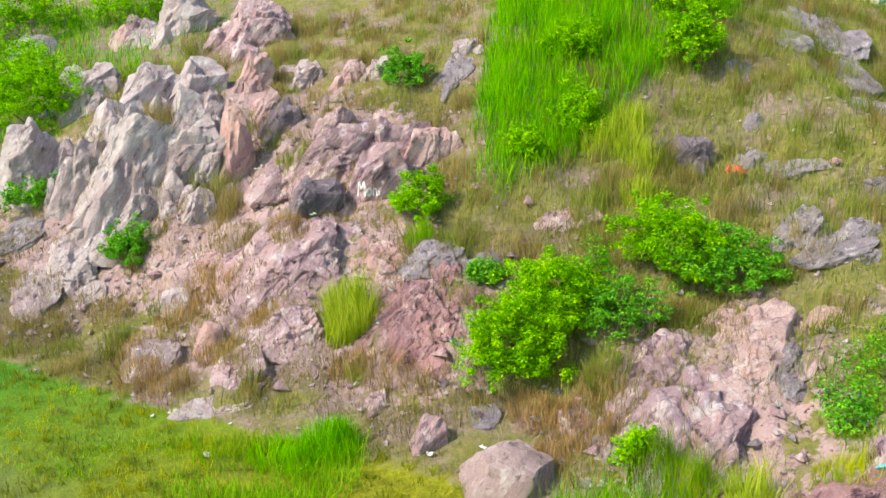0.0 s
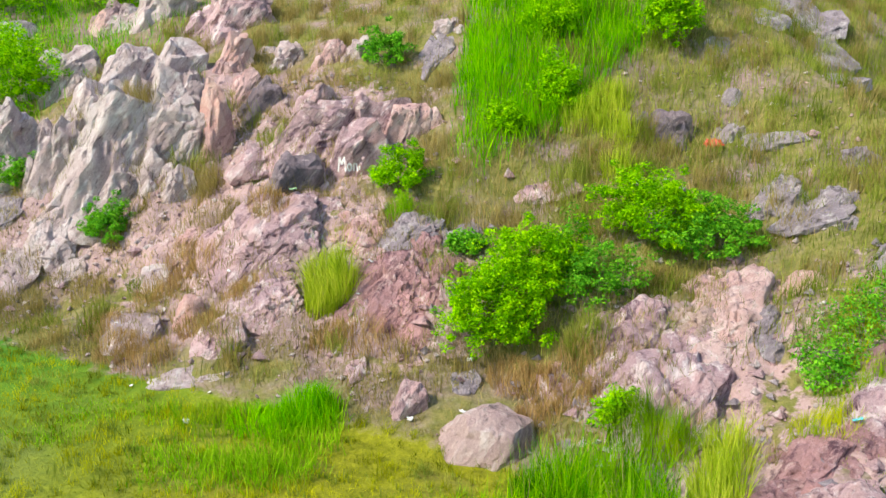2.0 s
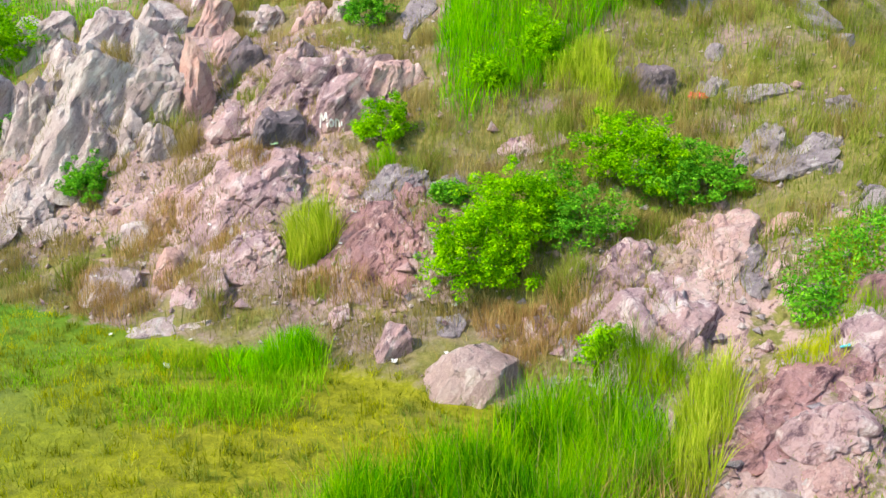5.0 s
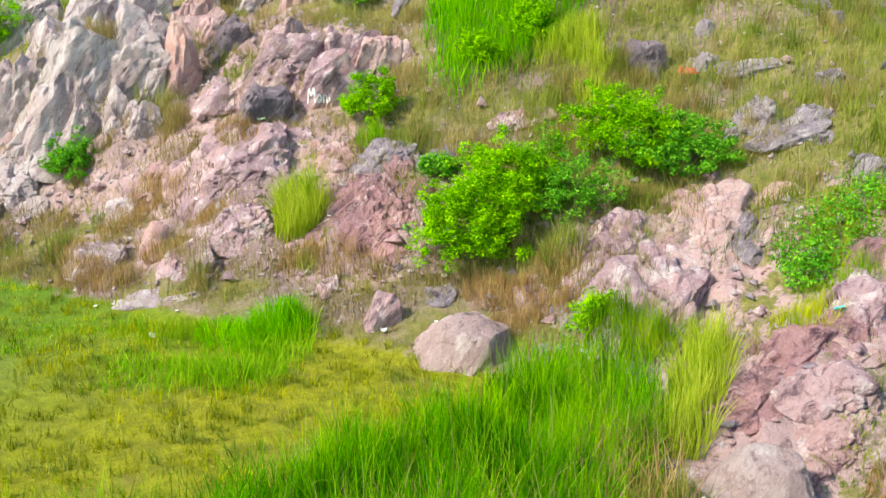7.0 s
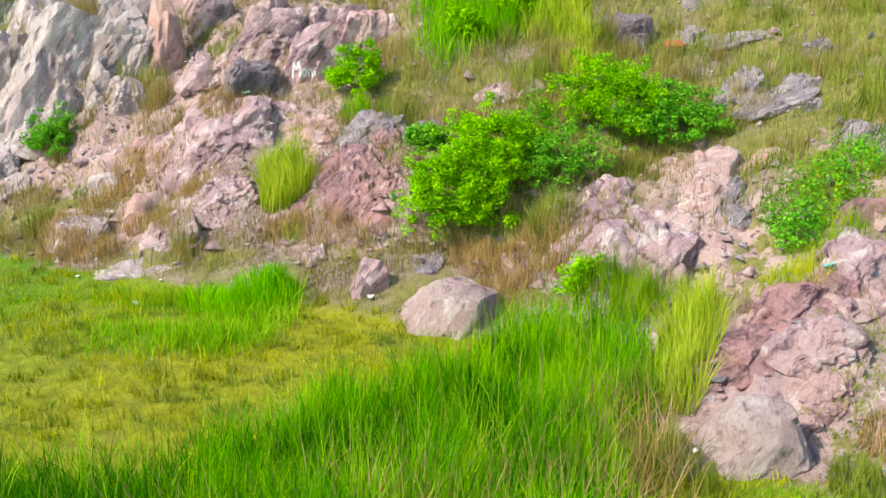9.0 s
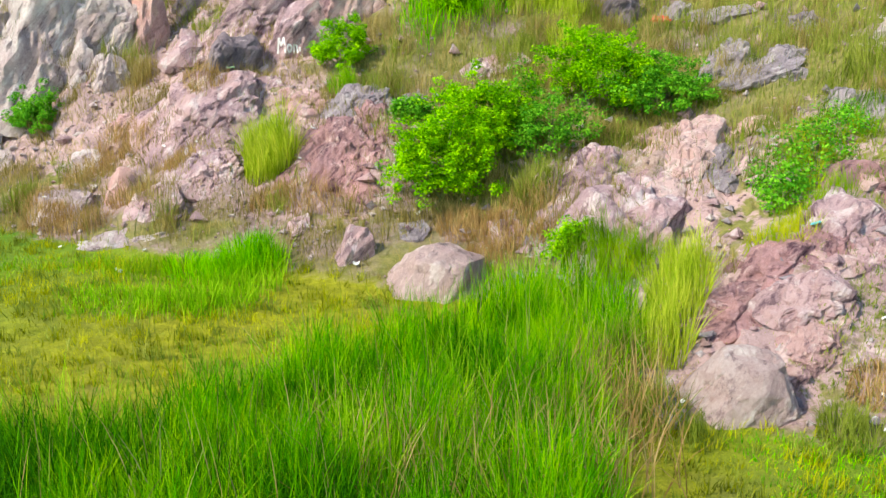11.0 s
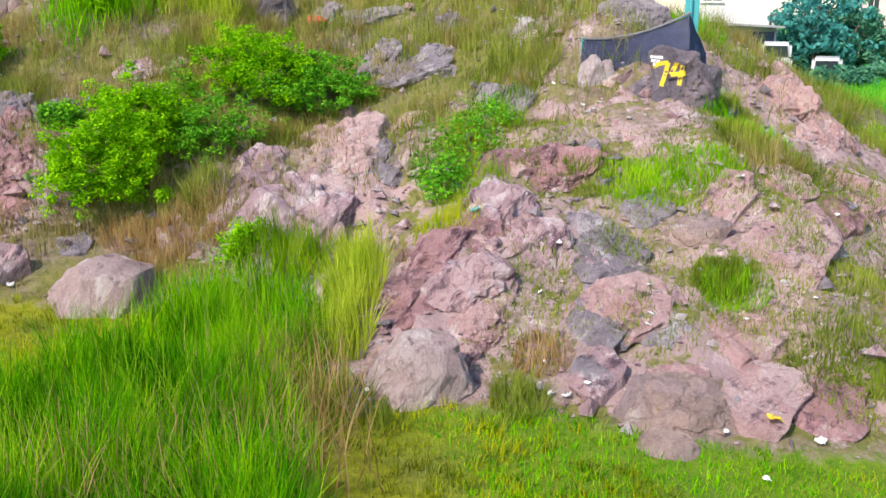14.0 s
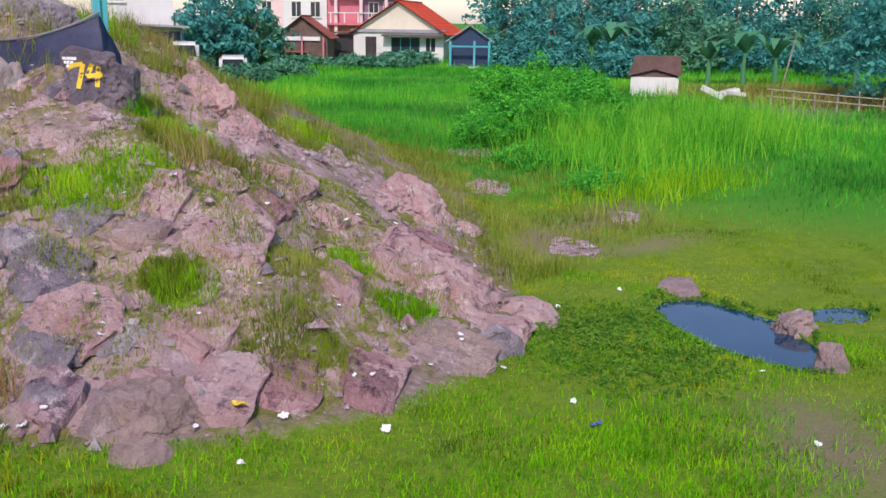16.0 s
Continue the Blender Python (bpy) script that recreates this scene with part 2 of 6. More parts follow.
dark_wood = plain_material("dark_wood", (0.07, 0.055, 0.06), 0.85, 0, 10, 0.2)
teal_paint = plain_material("teal_paint", (0.06, 0.45, 0.50), 0.6, 0, 5, 0.08)
navy_paint = plain_material("navy_paint", (0.02, 0.05, 0.12), 0.6, 0, 5, 0.1)
grey_sheet = plain_material("grey_roof_sheet", (0.42, 0.43, 0.45), 0.6, 0, 5, 0.15)
concrete = plain_material("concrete", (0.74, 0.72, 0.68), 0.9, 0, 6, 0.15)
dark_glass = plain_material("dark_glass", (0.03, 0.045, 0.05), 0.15, 0, 3, 0.05, bump=0.0)
tarp_blue = plain_material("dark_blue_tarpaulin", (0.09, 0.11, 0.22), 0.55, 0, 8, 0.2)
tarp_grey = plain_material("grey_tarpaulin", (0.26, 0.26, 0.30), 0.6, 0, 8, 0.2)
plastic_white = plain_material("white_plastic", (0.85, 0.86, 0.86), 0.45, 0, 30, 0.05)
plastic_red = plain_material("red_plastic", (0.75, 0.05, 0.03), 0.5, 0, 30, 0.08)
plastic_cyan = plain_material("cyan_plastic", (0.12, 0.65, 0.75), 0.45, 0, 30, 0.06)
plastic_yellow = plain_material("yellow_plastic", (0.85, 0.62, 0.05), 0.5, 0, 30, 0.06)
plastic_blue = plain_material("blue_plastic", (0.10, 0.16, 0.60), 0.5, 0, 30, 0.06)
plastic_green = plain_material("pale_green_plastic", (0.45, 0.80, 0.45), 0.5, 0, 30, 0.06)
paint_white = plain_material("white_spray_paint", (0.88, 0.88, 0.88), 0.7, 0, 30, 0.05)
paint_yellow = plain_material("yellow_spray_paint", (0.80, 0.55, 0.02), 0.7, 0, 30, 0.08)
car_white = plain_material("white_car_paint", (0.75, 0.76, 0.78), 0.25, 0, 3, 0.03, bump=0.0)
rubber = plain_material("black_rubber", (0.03, 0.03, 0.03), 0.8, 0, 20, 0.1)
bamboo = plain_material("grey_bamboo", (0.45, 0.40, 0.32), 0.8, 0, 12, 0.2)


def water_material():
    m = Nodes("still_pond_water")
    p = m.position()
    # the blue base colour adds to the sky's reflection, beyond what the surface mirrors
    m.put(m.bsdf.inputs["Base Color"], m.ramp(m.noise(p, 1.2, 3), (0.4, (0.004, 0.045, 0.09)), (0.6, (0.006, 0.06, 0.12))))
    m.bsdf.inputs["Roughness"].default_value = 0.06
    m.bsdf.inputs["Specular IOR Level"].default_value = 0.5
    m.bump(m.noise(p, 5, 3), 0.06, 0.02)
    return m.mat


pond_water = water_material()

# ---- lie of the land ----
FOOT = [(-30, 24), (-16, 19.5), (-10, 17.2), (-6, 15.4), (-2.2, 14.1), (0.2, 13.3), (1.7, 11.6), (2.5, 9.3), (4.3, 8.8), (5.7, 7.5), (8.0, 6.7),
        (10.4, 6.9), (12.8, 8.0), (15.2, 9.8), (20.5, 14.8), (23.5, 19), (22.3, 22), (18, 24), (17, 31), (18, 60), (-20, 70), (-50, 50)]


def inside_distance(x, y, ring):
    """Distance to the ring's edge, positive inside it."""
    best, inside = np.full(np.shape(x), 1e9), np.zeros(np.shape(x), bool)
    for (ax, ay), (bx, by) in zip(ring, ring[1:] + ring[:1]):
        ux, uy = bx - ax, by - ay
        k = np.clip(((x - ax) * ux + (y - ay) * uy) / (ux * ux + uy * uy), 0, 1)
        best = np.minimum(best, np.hypot(x - ax - k * ux, y - ay - k * uy))
        if uy:
            inside ^= ((ay > y) != (by > y)) & (x < ux * (y - ay) / uy + ax)
    return np.where(inside, best, -best)


def bump(x, y, cx, cy, rx, ry, turn=0.0):
    c, s = math.cos(turn), math.sin(turn)
    u, v = (x - cx) * c + (y - cy) * s, (y - cy) * c - (x - cx) * s
    return np.exp(-((u / rx) ** 2) - (v / ry) ** 2)


def bare_patches(x, y):
    """Trodden earth between the ridge and the pond."""
    return np.clip(bump(x, y, 17.6, 10.7, 1.5, 0.7, 0.4) + bump(x, y, 21.0, 10.9, 2.0, 0.7, 0.2) + 0.7 * bump(x, y, 19.0, 8.9, 1.4, 0.5, -0.3) + 0.8 * bump(x, y, 12.6, 8.3, 0.9, 0.4, 0.9), 0, 1)


def pond_depth(x, y):
    return 1.1 * bump(x, y, 14.65, 5.25, 2.15, 0.98, 0.92) + 0.9 * bump(x, y, 16.7, 4.25, 0.8, 0.45, -0.5)


def land(x, y):
    """Height of the ground, for numbers or arrays."""
    x, y = np.asarray(x, float), np.asarray(y, float)
    d = np.hypot(x - 17, y - 5.5)
    low = 0.4 + 1.6 * (1 - np.exp(-((d / 24) ** 1.5)))
    e = inside_distance(x, y, FOOT)
    e = 0.5 * (e + np.sqrt(e * e + 0.5)) - 0.25
    slope = 0.46 + 0.08 * bump(x, y, -2, 22, 6, 5) - 0.04 * bump(x, y, 5, 19, 4, 4)
    hill = slope * np.where(e < 21, e, 21 + 4 * (1 - np.exp(-(e - 21) / 4)))
    hill = hill - 0.75 * bump(x, y, -8.2, 19.3, 3.5, 2.6) + 0.5 * bump(x, y, -8.5, 25, 3, 2.2) + 3.2 * bump(x, y, 10, 31, 8, 5.5) + 1.8 * bump(x, y, 15, 33, 5, 5) + 0.55 * bump(x, y, 12, 17.2, 2.6, 2.0)
    wave = (0.10 * np.sin(1.3 * x + 0.7 * y) * np.sin(0.9 * y - 0.5 * x + 1) + 0.05 * np.sin(2.9 * x - 1.1 * y) * np.sin(2.3 * y + 1.7 * x))
    return low + np.maximum(hill, 0) + wave * np.clip(e, 0, 1.5) - 0.75 * np.clip(pond_depth(x, y) - 0.35, 0, 0.6)


def rocky_all(x, y):
    """Where bare bedrock shows through the slope, 0 to 1."""
    b = (bump(x, y, -9, 22.5, 4.0, 3.4) + bump(x, y, -4.8, 21.5, 3.0, 3.2) + bump(x, y, -1.6, 17, 1.8, 2.2, 0.5) + bump(x, y, 2.9, 14.4, 1.5, 2.2)
         + bump(x, y, 5.2, 10.6, 3.0, 3.2) + bump(x, y, 8.6, 9.6, 3.8, 3.6) + bump(x, y, 11.5, 13.5, 3.6, 4.2) + 0.9 * bump(x, y, 16.0, 13.2, 3.2, 2.0, 0.6) + 0.7 * bump(x, y, -5.2, 17.2, 2.0, 1.3) + 0.8 * bump(x, y, 8.5, 14.5, 2.5, 2.5))
    return np.clip(1.5 * b - 0.25, 0, 1) * np.clip(inside_distance(x, y, FOOT) * 1.6 + 0.1, 0, 1)


def rocky(x, y):
    """The same, thinned where the crest is low and grassy."""
    return rocky_all(x, y) * (1 - 0.9 * bump(x, y, 8.6, 15.2, 1.2, 1.0)) * np.where((x > 4.0) & (y < 14.5), 0.6, 0.85)


# ---- ways to build ----
def part(name, bm, material, parent=None, label=""):
    me = bpy.data.meshes.new(name)
    bm.to_mesh(me)
    bm.free()
    me.materials.append(material)
    ob = new(name, me)
    if parent:
        ob.parent = parent
    return tagged(ob, label)


def mesh_from(name, verts, faces, material, parent=None, smooth=False):
    """A mesh object from arrays of vertices and of equally long faces."""
    verts, faces = np.asarray(verts, np.float32), np.asarray(faces, np.int32)
    me = bpy.data.meshes.new(name)
    n = faces.shape[1]
    me.vertices.add(len(verts))
    me.vertices.foreach_set("co", verts.ravel())
    me.loops.add(faces.size)
    me.loops.foreach_set("vertex_index", faces.ravel())
    me.polygons.add(len(faces))
    me.polygons.foreach_set("loop_start", np.arange(0, faces.size, n, dtype=np.int32))
    me.polygons.foreach_set("use_smooth", np.full(len(faces), smooth))
    me.update(calc_edges=True)
    me.materials.append(material)
    ob = new(name, me)
    if parent:
        ob.parent = parent
    return ob


def box(bm, x0, y0, z0, x1, y1, z1, bevel=0.0):
    made = bmesh.ops.create_cube(bm, size=1.0, matrix=Matrix.LocRotScale(((x0 + x1) / 2, (y0 + y1) / 2, (z0 + z1) / 2), None, (x1 - x0, y1 - y0, z1 - z0)))
    if bevel:
        edges = list({e for v in made["verts"] for e in v.link_edges})
        bmesh.ops.bevel(bm, geom=edges, offset=bevel, segments=2, affect="EDGES")


def boxed(x0, y0, z0, x1, y1, z1, bevel=0.0):
    bm = bmesh.new()
    box(bm, x0, y0, z0, x1, y1, z1, bevel)
    return bm


def prism(points, y0, y1):
    """An upright slice with the outline points (x, z), from y0 to y1."""
    bm = bmesh.new()
    a = [bm.verts.new((x, y0, z)) for x, z in points]
    b = [bm.verts.new((x, y1, z)) for x, z in points]
    bm.faces.new(a), bm.faces.new(b[::-1])
    for i in range(len(a)):
        j = (i + 1) % len(a)
        bm.faces.new((a[j], a[i], b[i], b[j]))
    bmesh.ops.recalc_face_normals(bm, faces=bm.faces)
    return bm


def tube(bm, points, radii, sides=7):
    """A tapered, bent tube along the points."""
    rings, points = [], [Vector(p) for p in points]
    for i, p in enumerate(points):
        way = (points[min(i + 1, len(points) - 1)] - points[max(i - 1, 0)]).normalized()
        a = way.orthogonal().normalized()
        b = way.cross(a)
        rings.append([bm.verts.new(p + radii[i] * (math.cos(k) * a + math.sin(k) * b)) for k in (2 * math.pi * j / sides for j in range(sides))])
    for r, s in zip(rings, rings[1:]):
        for j in range(sides):
            bm.faces.new((r[j], r[(j + 1) % sides], s[(j + 1) % sides], s[j]))
    bm.faces.new(rings[0][::-1]), bm.faces.new(rings[-1])
    return bm


def ground_z(x, y):
    return float(land(x, y))


def surface(x, y):
    """Height of the finished ground sheet, with its relief."""
    i, j = np.clip(np.searchsorted(gx, x) - 1, 0, len(gx) - 2), np.clip(np.searchsorted(gy, y) - 1, 0, len(gy) - 2)
    u, v = (x - gx[i]) / (gx[i + 1] - gx[i]), (y - gy[j]) / (gy[j + 1] - gy[j])
    return (gz[j, i] * (1 - u) + gz[j, i + 1] * u) * (1 - v) + (gz[j + 1, i] * (1 - u) + gz[j + 1, i + 1] * u) * v


def hollow(x, y):
    """1 in the dips and joints of the ground's relief, 0 on its humps."""
    return np.clip(0.55 - 5.0 * (surface(x, y) - land(x, y)), 0, 1)


# ---- rocks ----
STRATA = Vector((-0.74, -0.38, 0.42)).normalized()
LABELS = {
    "rock_outcrop": "jagged weathered {} rock outcrop jutting from the hillside",
    "flat_rock": "low {} bedrock slab lying along the slope",
    "boulder": "rounded weathered {} boulder resting on the slope",
}


def faces_of(p, scale, reach):
    """Relief of split rock: flat faces at random tilts, broken off along the bedding."""
    q = p * scale + 0.05 * Vector(noise.noise_vector(p * scale * 2.0))
    q = q + STRATA * (0.25 * q.dot(STRATA))
    dist, near = noise.voronoi(q)[:2]
    r = Vector(noise.noise_vector(near[0] * 5.3))
    gap = max(0.0, 1 - (dist[1] - dist[0]) * 9)
    return reach * (1.3 * (q - near[0]).dot(r) + 1.1 * noise.noise(near[0] * 3.7) - 0.35 * gap)


def ledges(p, freq):
    """Broken beds: a saw-toothed step every so often along the bedding, its spacing uneven."""
    s = p.dot(STRATA) * freq + 1.1 * noise.noise(p * 0.8 * freq ** 0.5) + 0.35 * noise.noise(p * 3.1)
    f = s - math.floor(s)
    return (f - 0.5 if f < 0.82 else 0.32 - (f - 0.82) * 4.55) * (0.6 + 0.8 * noise.noise(p * 0.9))


def split_block(u, rng, bedding, name, tall):
    """How far the surface of a block lies along each direction u: a few blocks split along bedding and joints, grown into one another."""
    out = np.zeros(len(u))
    for _ in range(6 if tall else {"rock_outcrop": 3, "flat_rock": 3, "boulder": 1}[name]):
        planes = []
        for n, near, far in ((bedding, 0.5, 0.85), (-bedding, 0.45 if tall else 0.5, 0.9), (np.cross(bedding, (0, 0.25, 1.0)), 0.5, 1.0), (-np.cross(bedding, (0, 0.25, 1.0)), 0.5, 1.0), (np.array((0.0, -0.2, 1.0)), 0.7, 0.9)):
            n = n / np.linalg.norm(n) + rng.normal(0, 0.16, 3)
            planes.append((n, rng.uniform(near, far)))
        if name == "flat_rock":
            planes.append((np.array((0, 0, 1.0)) + rng.normal(0, 0.07, 3), rng.uniform(0.4, 0.6)))
        for _ in range(7 if name != "boulder" else 12):
            n = rng.normal(size=3)
            n[2] = abs(n[2]) * {"rock_outcrop": 0.6, "flat_rock": 0.12, "boulder": 0.8}[name]
            planes.append((n, rng.uniform(0.72, 1.08)))
        r = np.full(len(u), 1.35)
        for n, d in planes:
            n = n / np.linalg.norm(n)
            if name == "boulder":
                d = 0.75 + 0.25 * d
            r = np.minimum(r, d / np.maximum(u @ n, 1e-3))
        out = np.maximum(out, r)
    return out if name != "boulder" else 0.7 * out + 0.3


def rock(name, x, y, z, w, l, h, turn, tilt, material, seed, fine, parent=None, blocks=2, roll=0):
    """A weathered rock: blocks split along the common bedding and joints, then chipped and worn."""
    rng = np.random.default_rng(seed * 7 + 3)
    bm = bmesh.new()
    bmesh.ops.create_icosphere(bm, subdivisions=fine, radius=1.0)
    u = np.array([p.co for p in bm.verts])
    u /= np.linalg.norm(u, axis=1, keepdims=True)
    m = pose(x, y, z, tilt, roll, turn + rng.uniform(-10, 10))
    half = np.array((w / 2, l / 2, h))
    tall = name == "rock_outcrop" and h > 0.75 * w
    bedding = np.array(m.to_3x3().transposed() @ STRATA) * half ** 0.6
    v = u * split_block(u, rng, bedding / np.linalg.norm(bedding), name, tall)[:, None]
    v = v / np.abs(v).max(axis=0) * half
    if name != "flat_rock":
        v[:, :2] *= (1 + 0.35 * np.maximum(0, 0.35 - v[:, 2] / h))[:, None]
    away = v / half**2
    away /= np.linalg.norm(away, axis=1, keepdims=True) + 1e-9
    mean = (w * l * 2 * h) ** (1 / 3)
    size = math.sqrt(min(w, l, 2 * h) * mean)
    amp = {"rock_outcrop": 0.15, "flat_rock": 0.09, "boulder": 0.045}[name] * size * (0.45 if tall else 1.0)
    cells = 1.5 / max(mean, 0.3)
    rough = 0.03 * min(1.0, size) * (0.5 if name == "boulder" else 1.0)
    step = 0.3 if name == "boulder" else 1.0
    for i, (co, out) in enumerate(zip(v, away)):
        p = m @ Vector(co)
        v[i] = co + out * (amp * (0.66 * faces_of(p, cells * 1.3, 1.0) + 0.40 * faces_of(p, cells * 3.2, 1.0) + 0.08 * step * ledges(p, 4.0 / max(size, 0.5)))
                           + rough * (noise.ridged_multi_fractal(p * 2.2, 1.0, 2.2, 3, 1.0, 2.0) - 1.1) + 0.008 * noise.noise(p * 19))
    for vert, co in zip(bm.verts, v):
        vert.co = co
    me = bpy.data.meshes.new(name)
    bm.to_mesh(me)
    bm.free()
    me.materials.append(material)
    me.polygons.foreach_set("use_smooth", np.ones(len(me.polygons), bool))
    me.set_sharp_from_angle(angle=radians(24))
    if parent:
        ob = new("block", me)
        ob.parent = parent
        ob.matrix_basis = parent.matrix_basis.inverted() @ m
        return ob
    ob = new(name, me)
    ob.matrix_basis = m
    if name == "rock_outcrop" and fine > 3:
        for k in range(blocks):
            a = rng.uniform(0, 2 * math.pi)
            bx, by = x + 0.52 * w * math.cos(a), y + 0.5 * l * math.sin(a)
            s = rng.uniform(0.3, 0.5)
            rock(name, bx, by, ground_z(bx, by), s * w, s * max(l, 0.6 * w), s * h * 0.9, turn + rng.uniform(-40, 40), tilt, material, seed * 10 + k, 3, ob)
    shade = material.name.replace("_rock", "")
    return tagged(ob, LABELS[name].format(shade), "rock", "rocks of the hillside")


# ---- grass and leaves ----
def blades(name, x, y, length, width, lean, material, seed, parent=None, bend=0.7, z=None, segs=3, origin=(0, 0, 0)):
    """Many bent, tapering grass blades, one mesh."""
    rng = np.random.default_rng(seed)
    n = len(x)
    z = surface(x, y) - 0.02 if z is None else z
    az = rng.uniform(0, 2 * math.pi, n)
    L, W = length * rng.uniform(0.55, 1.1, n), width * rng.uniform(0.7, 1.3, n)
    tip = np.abs(rng.normal(0, 1, n)) * lean + 0.06
    dx, dy = np.cos(az), np.sin(az)
    sx, sy = -dy, dx
    face = rng.uniform(0, math.pi, n)
    wx, wy = np.cos(face), np.sin(face)
    base = np.stack([x, y, z], 1) - np.array(origin)
    rows = []
    for k in range(segs + 1):
        s = k / segs
        a = tip * (0.35 + bend * s)
        c = base + np.stack([dx * np.sin(a) * L * s, dy * np.sin(a) * L * s, np.cos(a) * L * s], 1)
        side = np.stack([wx, wy, 0 * wx], 1) * (W * 0.5 * (1 - s) ** 0.7 + 0.0004)[:, None]
        rows += [c - side, c + side]
    verts = np.stack(rows, 1).reshape(-1, 3)
    k = 2 * (segs + 1)
    quad = np.array([(2 * i, 2 * i + 1, 2 * i + 3, 2 * i + 2) for i in range(segs)])
    faces = (np.arange(n)[:, None, None] * k + quad[None]).reshape(-1, 4)
    return mesh_from(name, verts, faces, material, parent)


def scatter(n, x0, y0, x1, y1, seed, keep=None):
    rng = np.random.default_rng(seed)
    x, y = rng.uniform(x0, x1, n), rng.uniform(y0, y1, n)
    if keep is not None:
        k = rng.uniform(0, 1, n) < keep(x, y)
        x, y = x[k], y[k]
    return x, y


def drift(x, y, scale, seed):
    """Smooth uneven field between 0 and 1 for patchy growth."""
    a = np.sin(x * scale * 1.3 + seed) * np.sin(y * scale * 1.1 + seed * 2.3) + 0.6 * np.sin((x * 0.8 + y) * scale * 2.3 + seed * 1.7) * np.sin((y - x * 0.6) * scale * 1.9 + seed)
    return np.clip(0.5 + 0.4 * a, 0, 1)


def tuft(name, x, y, r, height, count, material, seed, label, width=0.012, lean=0.35):
    """A tuft of blades rising from one root."""
    rng = np.random.default_rng(seed)
    rr, a = r * np.sqrt(rng.uniform(0, 1, count)), rng.uniform(0, 2 * math.pi, count)
    px, py = x + rr * np.cos(a), y + rr * np.sin(a)
    pz = top_of(px, py)
    g = float(np.percentile(pz, 35))
    pz = np.clip(pz, g - 0.3, g + 0.18) - 0.02
    root = tagged(new(name), label, "grass tuft", "grass tufts on the slope")
    root.location = (x, y, g)
    tagged(blades("foliage", px, py, height * (1 - 0.35 * (rr / r) ** 2), width, lean, material, seed, root, z=pz, origin=(x, y, g)), kind="stuff")
    return root


def leaf_cloud(centres, radius, per, leaf, seed, flat=0.6):
    """Pointed leaves crowded round the centres of twigs: vertices and faces of two-sided diamonds."""
    rng = np.random.default_rng(seed)
    c = np.repeat(np.asarray(centres, float), per, axis=0)
    n = len(c)
    d = rng.normal(size=(n, 3))
    d /= np.linalg.norm(d, axis=1, keepdims=True)
    r = np.repeat(radius * rng.uniform(0.6, 1.2, len(centres)), per) * rng.uniform(0.55, 1.0, n)
    c = c + d * r[:, None] * (1, 1, 0.75)
    nrm = d * (1 - flat) + np.array((0, 0, flat)) + rng.normal(0, 0.35, (n, 3))
    nrm /= np.linalg.norm(nrm, axis=1, keepdims=True)
    u = np.cross(nrm, rng.normal(size=(n, 3)))
    u /= np.linalg.norm(u, axis=1, keepdims=True)
    w = np.cross(nrm, u)
    s = leaf * rng.uniform(0.6, 1.3, n)[:, None]
    verts = np.stack([c - u * s, c + w * s * 0.5 - nrm * s * 0.1, c + u * s, c - w * s * 0.5 - nrm * s * 0.1], 1).reshape(-1, 3)
    return verts, np.arange(4 * n).reshape(-1, 4)


def crown_centres(w, d, h, count, seed, base=0.0, low=0.25):
    """Points over and in an uneven dome of that size."""
    rng = np.random.default_rng(seed)
    u = rng.normal(size=(count, 3))
    u[:, 2] = np.abs(u[:, 2]) * 1.0 - low
    u /= np.linalg.norm(u, axis=1, keepdims=True)
    lump = 1 + 0.34 * np.sin(3 * u[:, 0] + seed) * np.sin(4 * u[:, 1] + 2 * seed) + 0.18 * np.sin(7 * u[:, 2] + 5 * u[:, 0] + seed)
    r = lump * rng.uniform(0.35, 1.0, count) ** 0.5 * np.where(rng.uniform(0, 1, count) < 0.14, 1.28, 1.0)
    p = u * r[:, None] * (w / 2, d / 2, h * 0.58)
    p[:, 2] += base + h * 0.42
    return p


def bush(name, x, y, w, d, h, material, seed, label, leaf=0.05, twigs=110, per=34, radius=0.13, fine=True):
    """A leafy bush: thin stems from one root and a lumpy crown of leaves."""
    g = float(surface(x, y))
    root = tagged(new(name), label, "bush", "bushes on the slope")
    root.location = (x, y, g - 0.03)
    if fine:
        leaf, twigs, per = leaf * 0.74, int(twigs * 1.4), int(per * 1.3)
    c = crown_centres(w, d, h, twigs, seed, 0.0, 0.5)
    c[:, 2] += np.maximum(0, surface(c[:, 0] + x, c[:, 1] + y) - g) * 0.8
    rng = np.random.default_rng(seed)
    for k in range(5):
        t = c[rng.integers(len(c))] * (0.75, 0.75, 0.85)
        part("stem", tube(bmesh.new(), [(0.03 * k - 0.06, 0, 0), t * (0.4, 0.4, 0.55) + rng.normal(0, 0.03, 3), t], (0.02, 0.014, 0.006), 6), stem_green, root)
    v, f = leaf_cloud(c, radius, per, leaf, seed + 1)
    tagged(mesh_from("crown", v, f, material, root), kind="stuff")
    return root


